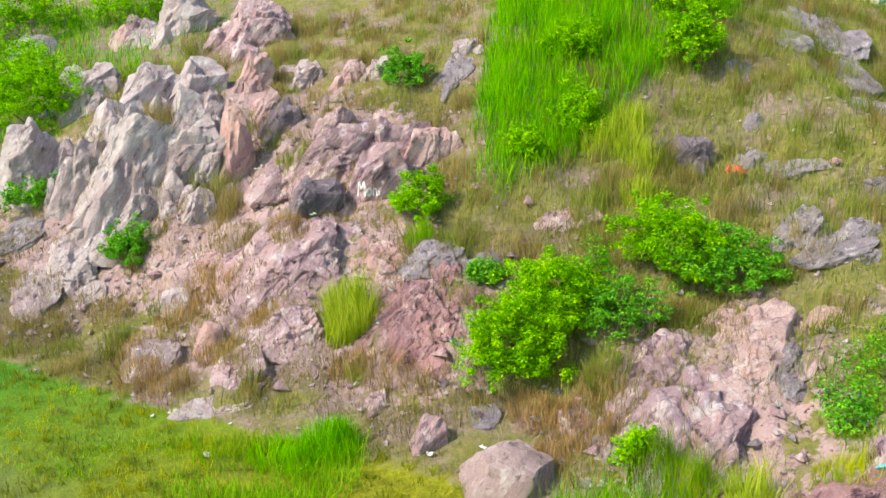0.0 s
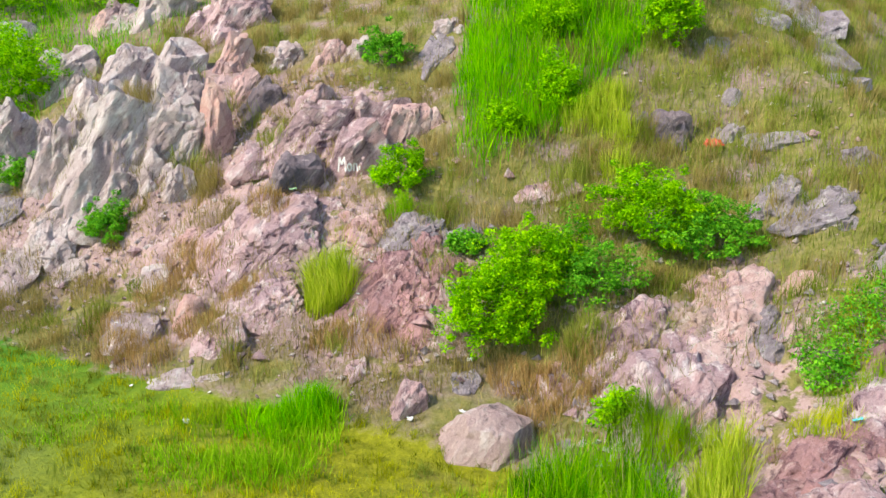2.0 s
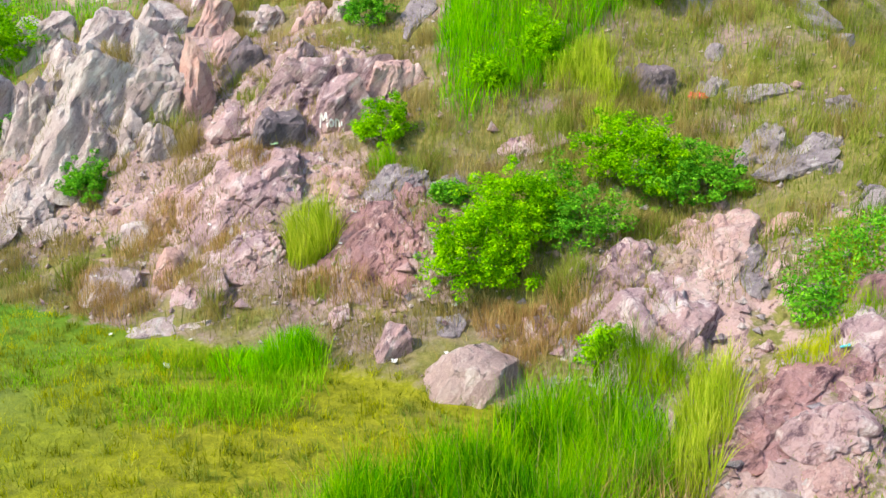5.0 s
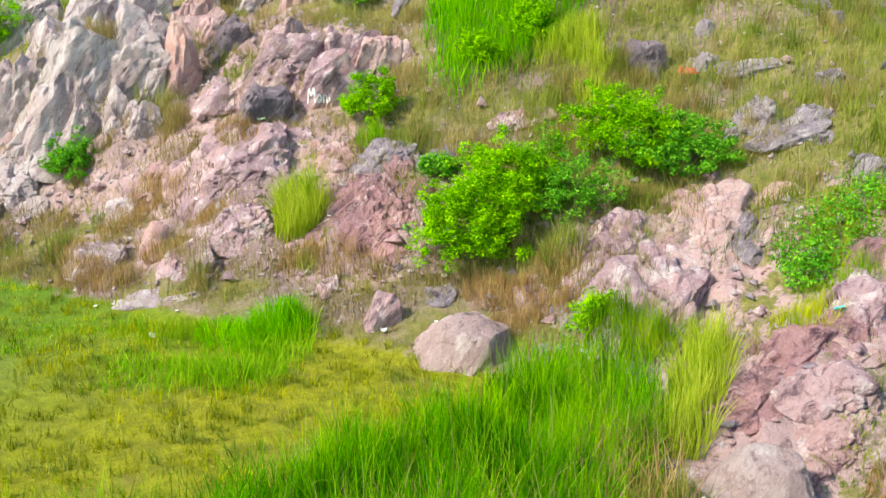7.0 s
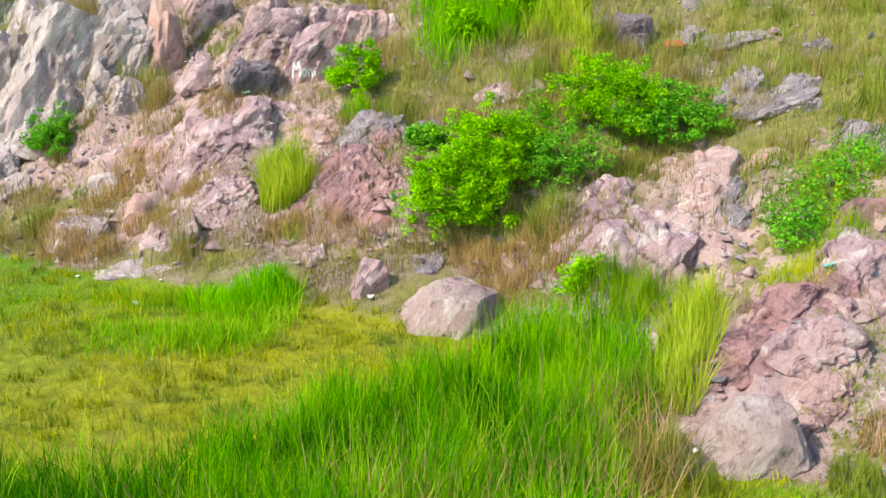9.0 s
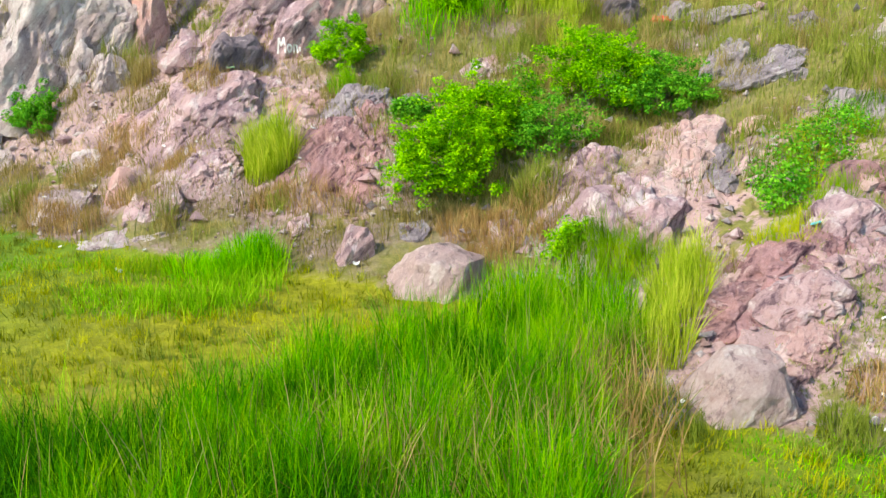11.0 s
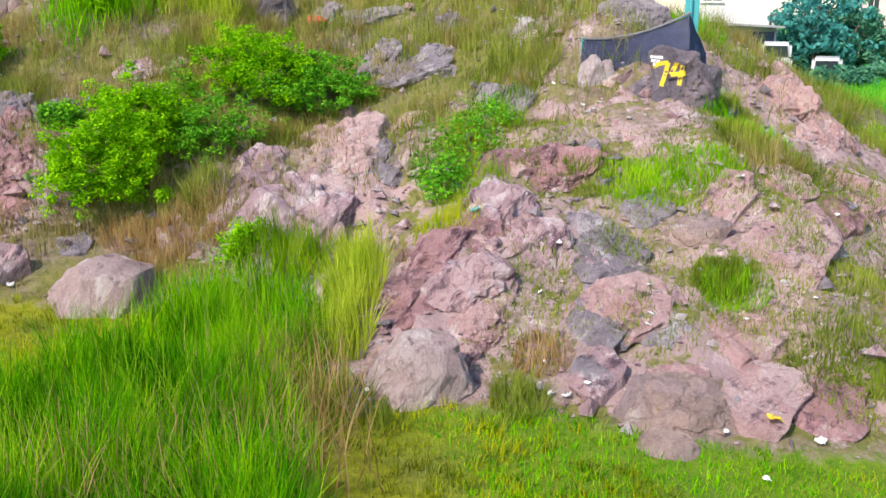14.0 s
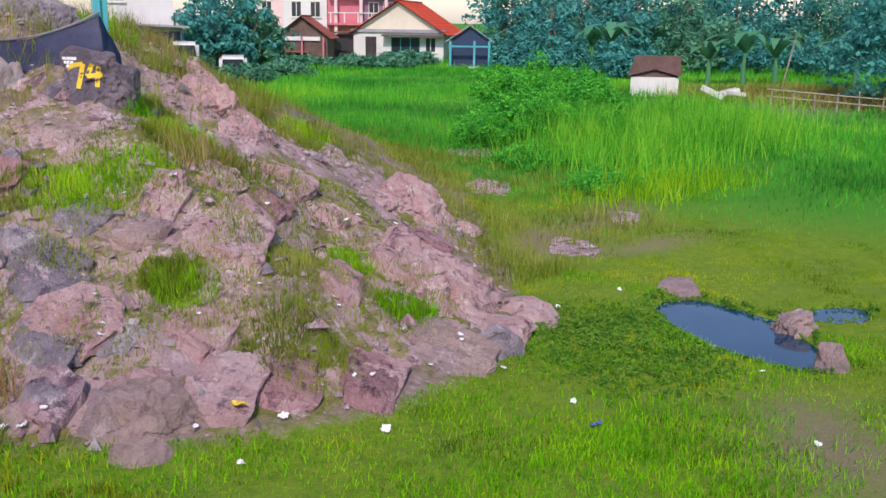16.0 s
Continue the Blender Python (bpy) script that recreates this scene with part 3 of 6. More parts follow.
def tree(name, x, y, h, w, material, seed, label, leaf=0.2, twigs=130, per=24, clear=0.3):
    g = ground_z(x, y)
    root = tagged(new(name), label, "tree", "trees behind the field")
    root.location = (x, y, g - 0.1)
    rng = np.random.default_rng(seed)
    c = crown_centres(w, w, h * (1 - clear), twigs, seed, h * clear, 0.9)
    top = Vector((rng.normal(0, 0.3), rng.normal(0, 0.3), h * 0.75))
    trunk = part("trunk", tube(bmesh.new(), [(0, 0, 0), top * 0.35 + Vector((0.15, 0, 0)), top * 0.7, top], (0.05 * w * 0.5 + 0.06, 0.04 * w * 0.5 + 0.05, 0.08, 0.03), 8), bark, root)
    for k in range(6):
        t = Vector(c[rng.integers(len(c))])
        part("limb", tube(bmesh.new(), [top * (0.4 + 0.08 * k), (top * 0.5 + t) * 0.5, t], (0.07, 0.045, 0.015), 6), bark, trunk)
    v, f = leaf_cloud(c, w * 0.13, per, leaf, seed + 1, 0.4)
    mesh_from("crown", v, f, material, root)
    return root


# ---- the ground: one sheet to the horizon ----
def graded(a, b, step, far):
    near = np.arange(a, b + 1e-6, step)
    out = [step]
    while sum(out) < far:
        out.append(out[-1] * 1.17)
    o = np.cumsum(out)
    return np.concatenate([a - o[::-1], near, b + o])


gx, gy = graded(-13, 16, 0.082, 2500), graded(5.5, 25, 0.082, 2500)
GX, GY = np.meshgrid(gx, gy)
gz = land(GX, GY)
edge_in = inside_distance(GX, GY, FOOT)
bed = rocky(GX, GY)
near_hill = np.clip(edge_in, 0, 1)
for j, i in zip(*np.nonzero((np.abs(GX - 3) < 18) & (np.abs(GY - 15) < 13))):
    p = Vector((GX[j, i], GY[j, i], gz[j, i]))
    lift = 0.035 * noise.noise(p * 2.6) + 0.10 * near_hill[j, i] * noise.noise(p * 0.9)
    if bed[j, i] > 0.02:
        calm = 0.45 if GX[j, i] > 4 and GY[j, i] < 13.5 else 1.0
        lift += 0.7 * calm * bed[j, i] * (0.22 * faces_of(p, 0.9, 1.0) + 0.13 * faces_of(p, 2.4, 1.0) + 0.03 * ledges(p, 2.4) + 0.06 * (noise.ridged_multi_fractal(p * 2.6, 1.0, 2.2, 4, 1.0, 2.0) - 1.1) + 0.014 * noise.noise(p * 15))
    gz[j, i] += min(lift, 0.12 + 0.4 * max(lift - 0.12, 0.0)) if lift > 0.12 else lift
rows_, cols_ = GX.shape
idx = np.arange(rows_ * cols_).reshape(rows_, cols_)
quads = np.stack([idx[:-1, :-1], idx[:-1, 1:], idx[1:, 1:], idx[1:, :-1]], -1).reshape(-1, 4)
ground = mesh_from("ground", np.stack([GX, GY, gz], -1).reshape(-1, 3), quads, earth, smooth=True)
ground.data.set_sharp_from_angle(angle=radians(32))
tagged(ground, "stony pinkish hillside above green turf around a small pond", "ground", kind="structure")
for key, field in (("rocky", bed), ("field", np.maximum(0.5 * np.clip((GX - 2.2) / 2, 0, 1), np.clip((np.hypot(GX - 6, GY - 6) - 11) / 8, 0, 1))), ("hill", np.clip(edge_in * 1.4 + 0.25, 0, 1)),
                   ("bare", np.clip(bump(GX, GY, 10.6, 2.6, 1.6, 0.8, 0.5) + 0.8 * bump(GX, GY, -9, 12, 2.2, 1.2) + 0.9 * bump(GX, GY, 46, 16, 9, 5) + 1.2 * bare_patches(GX, GY), 0, 1))):
    ground.data.attributes.new(key, "FLOAT", "POINT").data.foreach_set("value", field.astype(np.float32).ravel())

wx, wy = np.meshgrid(np.linspace(11, 19, 40), np.linspace(2, 9, 36))
widx = np.arange(wx.size).reshape(wx.shape)
water = mesh_from("water", np.stack([wx, wy, np.full(wx.shape, 0.36)], -1).reshape(-1, 3),
                  np.stack([widx[:-1, :-1], widx[:-1, 1:], widx[1:, 1:], widx[1:, :-1]], -1).reshape(-1, 4), pond_water)
tagged(water, "still dark blue pond reflecting the sky", "pond", kind="structure")


# ---- the rocks, one by one ----
rock("rock_outcrop", -11.50, 22.88, 3.66, 2.02, 1.42, 2.10, 27, 6, rock_pale, 500, 5, roll=-14)
rock("rock_outcrop", -9.78, 22.87, 3.72, 2.02, 1.82, 3.05, 23, 6, rock_pale, 501, 5, roll=14)
rock("rock_outcrop", -10.16, 22.14, 3.40, 1.12, 0.90, 2.36, 25, 6, rock_pale, 502, 5, roll=10)
rock("rock_outcrop", -11.38, 26.34, 5.45, 1.44, 1.30, 1.33, 23, 6, rock_pale, 503, 5, roll=10)
rock("rock_outcrop", -7.10, 22.35, 4.10, 0.92, 0.73, 1.48, 18, 6, rock_pale, 504, 5, roll=16)
rock("rock_outcrop", -6.03, 23.91, 5.44, 0.83, 0.66, 0.87, 14, 6, rock_brown, 505, 4, roll=6)
rock("rock_outcrop", -8.92, 22.18, 3.42, 2.60, 1.56, 3.60, 22, 6, rock_pale, 506, 5, roll=14)
rock("rock_outcrop", -7.76, 22.59, 4.07, 2.04, 1.12, 2.81, 19, 6, rock_pale, 507, 5, roll=10)
rock("rock_outcrop", -3.16, 21.53, 4.63, 3.70, 1.11, 1.50, 8, 6, rock_pink, 508, 5, roll=6)
rock("rock_outcrop", -9.42, 25.08, 5.27, 1.94, 1.55, 2.00, 21, 6, rock_pale, 509, 5, roll=16)
rock("rock_outcrop", -7.87, 22.40, 3.92, 1.96, 1.37, 2.03, 19, 6, rock_pale, 510, 5, roll=22)
rock("rock_outcrop", -8.87, 21.87, 3.32, 1.94, 1.16, 1.56, 22, 6, rock_pale, 511, 5, roll=24)
rock("rock_outcrop", -6.40, 22.51, 4.34, 0.97, 0.87, 1.97, 16, 6, rock_salmon, 512, 5, roll=-6)
rock("rock_outcrop", -7.80, 29.05, 7.02, 1.71, 1.37, 1.53, 15, 6, rock_pink, 513, 5, roll=0)
rock("rock_outcrop", -6.69, 25.17, 6.00, 1.15, 0.80, 1.37, 15, 6, rock_salmon, 514, 5, roll=8)
rock("rock_outcrop", -8.12, 24.92, 5.59, 1.71, 1.36, 1.48, 18, 6, rock_pale, 515, 5, roll=10)
rock("rock_outcrop", -11.73, 30.31, 6.81, 1.24, 0.87, 1.20, 21, 6, rock_pink, 516, 4, roll=0)
rock("rock_outcrop", -7.51, 23.58, 4.97, 1.10, 0.66, 1.07, 18, 6, rock_pale, 517, 4, roll=16)
rock("rock_outcrop", -8.48, 21.50, 3.22, 1.24, 0.87, 1.41, 22, 6, rock_pale, 518, 5, roll=10)
rock("rock_outcrop", -7.05, 21.19, 3.32, 1.10, 0.77, 1.10, 19, 6, rock_pale, 519, 5, roll=12)
rock("rock_outcrop", -9.71, 20.58, 2.53, 1.70, 1.74, 0.42, 26, 35, rock_pale, 520, 5, roll=-13)
rock("flat_rock", -10.20, 19.66, 2.03, 1.37, 2.19, 0.24, 28, 24, rock_pale, 521, 5, roll=-4)
rock("flat_rock", -11.18, 21.19, 2.93, 1.42, 1.09, 0.18, 28, 33, rock_grey, 522, 5, roll=-21)
rock("flat_rock", -9.05, 19.89, 2.05, 1.15, 0.86, 0.14, 25, 26, rock_pale, 523, 5, roll=-22)
rock("rock_outcrop", -4.09, 22.10, 4.81, 1.40, 0.84, 1.56, 11, 6, rock_pink, 524, 5, roll=10)
rock("rock_outcrop", -2.98, 21.65, 4.83, 1.00, 0.60, 1.29, 8, 6, rock_pink, 525, 5, roll=12)
rock("rock_outcrop", -1.91, 21.40, 4.88, 1.29, 0.77, 1.16, 5, 6, rock_brown, 526, 5, roll=6)
# dark stone stands in for the shaded recess left of the pink wall
rock("rock_outcrop", -5.43, 23.38, 5.24, 0.97, 0.58, 0.92, 13, 6, rock_dark, 527, 4, roll=0)
rock("rock_outcrop", -5.28, 25.87, 6.21, 1.46, 0.88, 0.71, 12, 6, rock_pale, 528, 5, roll=0)
rock("rock_outcrop", -4.06, 24.81, 6.28, 0.84, 0.59, 0.80, 9, 6, rock_brown, 529, 4, roll=6)
rock("rock_outcrop", -3.37, 24.78, 6.40, 0.77, 0.54, 0.69, 8, 6, rock_pale, 530, 4, roll=8)
rock("rock_outcrop", -4.27, 20.16, 3.62, 1.41, 1.27, 1.44, 12, 6, rock_dark, 531, 5, roll=8)
rock("rock_outcrop", -4.96, 19.22, 3.08, 1.25, 1.60, 0.35, 15, 22, rock_pink, 532, 5, roll=-23)
rock("rock_outcrop", -3.99, 18.79, 3.32, 1.44, 1.93, 0.41, 12, 26, rock_pink, 533, 5, roll=-13)
rock("rock_outcrop", -2.37, 18.61, 3.34, 1.09, 1.37, 0.30, 7, 24, rock_brown, 534, 5, roll=-4)
rock("rock_outcrop", -1.42, 16.77, 2.60, 1.30, 1.76, 0.37, 5, 29, rock_rose, 535, 5, roll=-9)
rock("rock_outcrop", -2.13, 16.48, 2.27, 0.83, 1.06, 0.23, 7, 24, rock_pink, 536, 4, roll=-9)
rock("rock_outcrop", -1.35, 18.34, 3.54, 1.30, 1.02, 0.28, 4, 19, rock_grey, 537, 5, roll=-8)
rock("flat_rock", -0.36, 18.29, 3.56, 0.65, 0.51, 0.10, 1, 27, rock_grey, 538, 4, roll=-3)
rock("rock_outcrop", -3.96, 17.15, 2.40, 1.30, 1.33, 0.32, 13, 23, rock_pink, 539, 5, roll=-4)
rock("boulder", -5.56, 17.42, 1.97, 0.62, 0.56, 0.56, 18, 6, rock_salmon, 540, 4, roll=0)
rock("flat_rock", -4.65, 16.21, 1.97, 1.20, 1.15, 0.17, 16, 21, rock_pink, 541, 5, roll=-10)
rock("flat_rock", -6.55, 17.02, 1.77, 1.36, 1.47, 0.20, 21, 7, rock_pale, 542, 5, roll=-9)
rock("flat_rock", -4.94, 15.38, 1.51, 2.10, 0.73, 0.17, 18, 15, rock_pale, 543, 5, roll=-8)
rock("flat_rock", -6.84, 19.04, 2.22, 0.92, 0.82, 0.12, 20, 26, rock_pale, 544, 4, roll=-18)
rock("flat_rock", -6.17, 19.55, 2.75, 1.11, 1.14, 0.16, 18, 30, rock_brown, 545, 5, roll=-28)
rock("rock_outcrop", -1.20, 14.35, 1.44, 0.66, 0.47, 0.68, 5, 6, rock_pink, 546, 4, roll=8)
rock("boulder", 0.14, 13.72, 1.19, 1.66, 1.33, 0.88, -0, 6, rock_blush, 547, 5, roll=4)
rock("rock_outcrop", 1.23, 14.61, 1.78, 0.73, 0.98, 0.21, -5, 23, rock_pink, 548, 5, roll=-3)
rock("rock_outcrop", 1.57, 14.07, 1.73, 0.54, 0.72, 0.18, -6, 9, rock_pale, 549, 4, roll=-7)
rock("rock_outcrop", 2.81, 13.77, 2.06, 2.10, 2.81, 0.60, -12, 18, rock_pink, 550, 5, roll=-5)
rock("rock_outcrop", 4.06, 15.54, 2.89, 1.80, 2.43, 0.51, -15, 17, rock_brown, 551, 5, roll=-8)
rock("rock_outcrop", -1.67, 17.04, 2.67, 1.89, 2.59, 0.54, 6, 28, rock_rose, 552, 5, roll=-11)
rock("rock_outcrop", -4.44, 18.89, 3.26, 2.44, 2.09, 0.55, 13, 26, rock_pink, 553, 5, roll=-20)
rock("rock_outcrop", 2.57, 15.36, 2.62, 1.23, 1.51, 0.33, -10, 21, rock_pink, 554, 5, roll=2)
rock("rock_outcrop", 2.20, 14.53, 2.14, 0.97, 0.76, 0.21, -9, 24, rock_pink, 555, 5, roll=-11)
rock("rock_outcrop", 3.04, 13.27, 1.85, 1.39, 1.86, 0.39, -13, 16, rock_pink, 556, 5, roll=0)
rock("rock_outcrop", 3.87, 16.07, 3.01, 0.98, 1.31, 0.28, -14, 13, rock_brown, 557, 5, roll=-1)
rock("rock_outcrop", 4.33, 14.99, 2.84, 0.87, 1.17, 0.25, -16, 17, rock_grey, 558, 5, roll=-20)
rock("rock_outcrop", 3.54, 15.26, 2.76, 0.94, 1.01, 0.24, -13, 21, rock_tan, 559, 5, roll=-3)
rock("rock_outcrop", 5.17, 15.66, 3.28, 0.81, 1.08, 0.23, -18, 11, rock_salmon, 560, 4, roll=-14)
rock("flat_rock", 1.17, 19.34, 4.15, 1.48, 0.72, 0.15, -3, 29, rock_pink, 561, 5, roll=-7)
rock("rock_outcrop", 5.58, 18.31, 4.39, 0.98, 1.29, 0.28, -17, 20, rock_grey, 562, 5, roll=-7)
rock("rock_outcrop", 6.16, 17.69, 4.29, 0.96, 1.18, 0.26, -19, 18, rock_grey, 563, 5, roll=-9)
rock("flat_rock", 5.79, 17.26, 4.13, 1.66, 0.74, 0.16, -19, 21, rock_grey, 564, 5, roll=-14)
rock("flat_rock", -2.12, 15.30, 1.81, 0.49, 0.71, 0.10, 8, 21, rock_pink, 565, 4, roll=-13)
rock("flat_rock", -0.32, 14.83, 1.79, 0.62, 0.70, 0.10, 1, 19, rock_grey, 566, 4, roll=3)
rock("rock_outcrop", 3.75, 21.11, 4.96, 1.15, 0.69, 0.90, -10, 6, rock_dark, 567, 5, roll=4)
rock("rock_outcrop", 5.01, 20.86, 5.01, 0.59, 0.41, 0.51, -13, 6, rock_grey, 568, 4, roll=8)
rock("boulder", 5.24, 21.89, 5.68, 0.54, 0.40, 0.47, -13, 6, rock_grey, 569, 4, roll=0)
rock("flat_rock", 5.84, 20.33, 5.13, 1.45, 0.58, 0.13, -16, 35, rock_grey, 570, 5, roll=-8)
rock("flat_rock", 8.19, 24.94, 6.65, 1.74, 2.77, 0.24, -18, 11, rock_grey, 571, 5, roll=27)
rock("flat_rock", 8.01, 27.41, 7.65, 2.47, 2.03, 0.24, -16, 23, rock_grey, 572, 5, roll=23)
rock("rock_outcrop", 7.08, 19.15, 4.86, 0.75, 0.45, 0.46, -20, 6, rock_grey, 573, 4, roll=0)
rock("flat_rock", 5.20, 23.55, 6.83, 0.68, 1.05, 0.12, -12, 37, rock_grey, 574, 4, roll=-4)
rock("rock_outcrop", -1.28, 25.14, 6.93, 0.91, 0.55, 0.60, 3, 6, rock_pale, 575, 4, roll=6)
rock("rock_outcrop", -15.19, 30.83, 6.48, 1.42, 0.85, 0.87, 26, 6, rock_pale, 576, 4, roll=6)
rock("rock_outcrop", 5.18, 12.26, 2.43, 1.15, 1.56, 0.33, -23, 22, rock_pink, 577, 5, roll=-6)
rock("rock_outcrop", 4.35, 11.77, 2.08, 0.95, 1.11, 0.25, -20, 13, rock_rose, 578, 5, roll=-15)
rock("rock_outcrop", 3.66, 11.21, 1.68, 0.84, 1.13, 0.24, -18, 10, rock_rose, 579, 5, roll=-10)
rock("rock_outcrop", 4.44, 10.78, 1.91, 1.09, 0.86, 0.24, -22, 29, rock_pink, 580, 5, roll=-2)
rock("flat_rock", 5.03, 11.56, 2.23, 0.77, 0.96, 0.12, -23, 13, rock_brown, 581, 5, roll=0)
rock("rock_outcrop", 4.32, 10.21, 1.51, 0.82, 0.69, 0.18, -22, 34, rock_brown, 582, 5, roll=-3)
rock("boulder", 3.34, 9.64, 1.03, 1.36, 1.09, 0.88, -18, 6, rock_blush, 583, 5, roll=6)
rock("flat_rock", 2.57, 9.38, 1.11, 0.40, 0.63, 0.10, -14, 9, rock_grey, 584, 4, roll=-1)
rock("flat_rock", 6.08, 13.16, 3.05, 0.71, 0.94, 0.12, -24, 23, rock_brown, 585, 5, roll=-1)
rock("rock_outcrop", 6.71, 16.05, 3.70, 0.60, 0.36, 0.40, -22, 6, rock_grey, 586, 4, roll=-4)
rock("flat_rock", 7.04, 15.57, 3.78, 0.65, 0.96, 0.11, -24, 22, rock_grey, 587, 4, roll=-12)
rock("rock_outcrop", 4.95, 11.90, 2.28, 0.83, 1.09, 0.23, -22, 14, rock_rose, 588, 5, roll=-3)
rock("rock_outcrop", 6.50, 12.87, 2.92, 1.77, 1.02, 0.33, -26, 35, rock_rose, 589, 5, roll=7)
rock("rock_outcrop", 5.67, 11.32, 2.25, 0.67, 0.92, 0.19, -26, 20, rock_pink, 590, 5, roll=0)
rock("rock_outcrop", 6.45, 11.40, 2.26, 0.83, 1.01, 0.22, -29, 18, rock_grey, 591, 5, roll=10)
rock("flat_rock", 7.30, 11.46, 2.52, 0.85, 0.82, 0.12, -32, 28, rock_grey, 592, 5, roll=1)
rock("flat_rock", 7.59, 10.82, 2.37, 1.01, 0.83, 0.13, -34, 17, rock_tan, 593, 5, roll=-2)
rock("flat_rock", 5.92, 9.74, 1.75, 1.42, 1.29, 0.19, -31, 25, rock_brown, 594, 5, roll=-1)
rock("flat_rock", 6.19, 10.74, 2.09, 1.09, 0.85, 0.14, -29, 16, rock_pink, 595, 5, roll=8)
rock("flat_rock", 8.79, 14.93, 4.06, 1.55, 1.24, 0.20, -30, 32, rock_brown, 596, 5, roll=-3)
rock("flat_rock", 9.99, 14.33, 3.84, 1.33, 1.55, 0.20, -34, 16, rock_grey, 597, 5, roll=29)
rock("flat_rock", 8.29, 13.60, 3.52, 1.72, 1.90, 0.24, -31, 24, rock_brown, 598, 5, roll=-2)
rock("rock_outcrop", 13.03, 16.26, 3.99, 1.05, 0.99, 0.25, -38, -0, rock_brown, 599, 5, roll=32)
rock("rock_outcrop", 12.09, 14.78, 3.60, 1.21, 1.69, 0.35, -39, 18, rock_salmon, 600, 5, roll=31)
rock("rock_outcrop", 8.57, 11.38, 2.69, 0.83, 0.50, 0.37, -36, 6, rock_brown, 601, 5, roll=4)
rock("rock_outcrop", 6.63, 15.70, 3.65, 0.68, 0.34, 0.45, -22, 6, rock_grey, 602, 4, roll=-6)
rock("flat_rock", 7.02, 15.44, 3.74, 0.75, 1.09, 0.13, -24, 20, rock_grey, 603, 4, roll=-9)
rock("rock_outcrop", 8.25, 15.12, 3.99, 0.53, 0.32, 0.67, -28, 6, rock_pale, 604, 4, roll=0)
rock("rock_outcrop", 9.73, 16.22, 4.81, 1.59, 0.95, 0.89, -30, 6, rock_grey, 605, 5, roll=4)
rock("rock_outcrop", 8.10, 17.61, 4.80, 0.65, 0.39, 0.43, -24, 6, rock_pale, 606, 4, roll=4)
rock("flat_rock", 8.00, 16.99, 4.64, 0.99, 0.80, 0.13, -25, 32, rock_brown, 607, 5, roll=-15)
rock("flat_rock", 5.84, 8.47, 1.15, 0.87, 1.23, 0.15, -34, 18, rock_brown, 608, 5, roll=3)
rock("flat_rock", 5.21, 8.99, 1.25, 0.68, 0.94, 0.11, -29, 24, rock_pink, 609, 5, roll=0)
rock("flat_rock", 7.06, 8.94, 1.51, 1.12, 1.16, 0.16, -38, 25, rock_brown, 610, 5, roll=10)
rock("flat_rock", 6.59, 8.05, 1.14, 1.06, 1.37, 0.17, -39, 17, rock_brown, 611, 5, roll=6)
rock("rock_outcrop", 5.73, 8.18, 1.05, 1.28, 1.15, 0.30, -35, 14, rock_tan, 612, 5, roll=-1)
rock("flat_rock", 7.34, 7.68, 1.05, 0.78, 1.25, 0.14, -43, 19, rock_rose, 613, 5, roll=11)
rock("flat_rock", 8.22, 7.27, 0.99, 0.88, 1.39, 0.16, -48, 12, rock_rose, 614, 5, roll=13)
rock("flat_rock", 9.98, 7.37, 0.90, 1.29, 1.42, 0.19, -53, 8, rock_tan, 615, 5, roll=17)
rock("rock_outcrop", 11.53, 8.89, 1.13, 2.84, 2.70, 0.62, -52, 5, rock_brown, 616, 5, roll=19)
rock("rock_outcrop", 15.58, 12.51, 1.46, 1.85, 1.76, 0.44, -51, 7, rock_brown, 617, 5, roll=28)
rock("flat_rock", 8.63, 10.05, 2.29, 1.33, 2.13, 0.24, -40, 16, rock_brown, 618, 5, roll=14)
rock("flat_rock", 5.68, 9.78, 1.68, 0.96, 1.34, 0.16, -30, 23, rock_grey, 619, 5, roll=-2)
rock("rock_outcrop", 11.48, 12.14, 2.51, 1.28, 1.21, 0.31, -43, 1, rock_brown, 620, 5, roll=17)
rock("rock_outcrop", 12.36, 14.06, 3.14, 1.05, 1.43, 0.30, -41, 9, rock_brown, 621, 5, roll=26)
rock("flat_rock", 16.20, 16.72, 2.97, 1.09, 1.21, 0.16, -44, 6, rock_dark, 622, 4, roll=24)
rock("flat_rock", 11.25, 10.73, 2.05, 1.14, 0.74, 0.13, -46, 24, rock_brown, 623, 5, roll=21)
rock("rock_outcrop", 10.77, 7.20, 0.67, 0.74, 0.37, 0.50, -56, 6, rock_grey, 624, 5, roll=0)
rock("flat_rock", 6.32, 10.86, 2.14, 1.15, 1.59, 0.19, -30, 17, rock_grey, 625, 5, roll=9)
rock("flat_rock", 8.40, 11.20, 2.72, 0.81, 1.31, 0.15, -37, 29, rock_brown, 626, 5, roll=3)
rock("flat_rock", 16.30, 6.95, 0.47, 0.85, 0.92, 0.13, -67, 6, rock_tan, 627, 4, roll=1)
rock("rock_outcrop", 15.41, 4.57, 0.32, 0.84, 0.59, 0.52, -73, 6, rock_tan, 628, 5, roll=0)
rock("rock_outcrop", 13.49, 3.42, 0.50, 0.48, 0.34, 0.48, -75, 6, rock_tan, 629, 4, roll=-8)
rock("flat_rock", 17.60, 9.81, 0.46, 1.37, 2.19, 0.24, -61, 2, rock_pink, 630, 5, roll=2)
rock("flat_rock", 20.99, 10.45, 0.56, 0.91, 1.45, 0.16, -63, 2, rock_pink, 631, 4, roll=1)
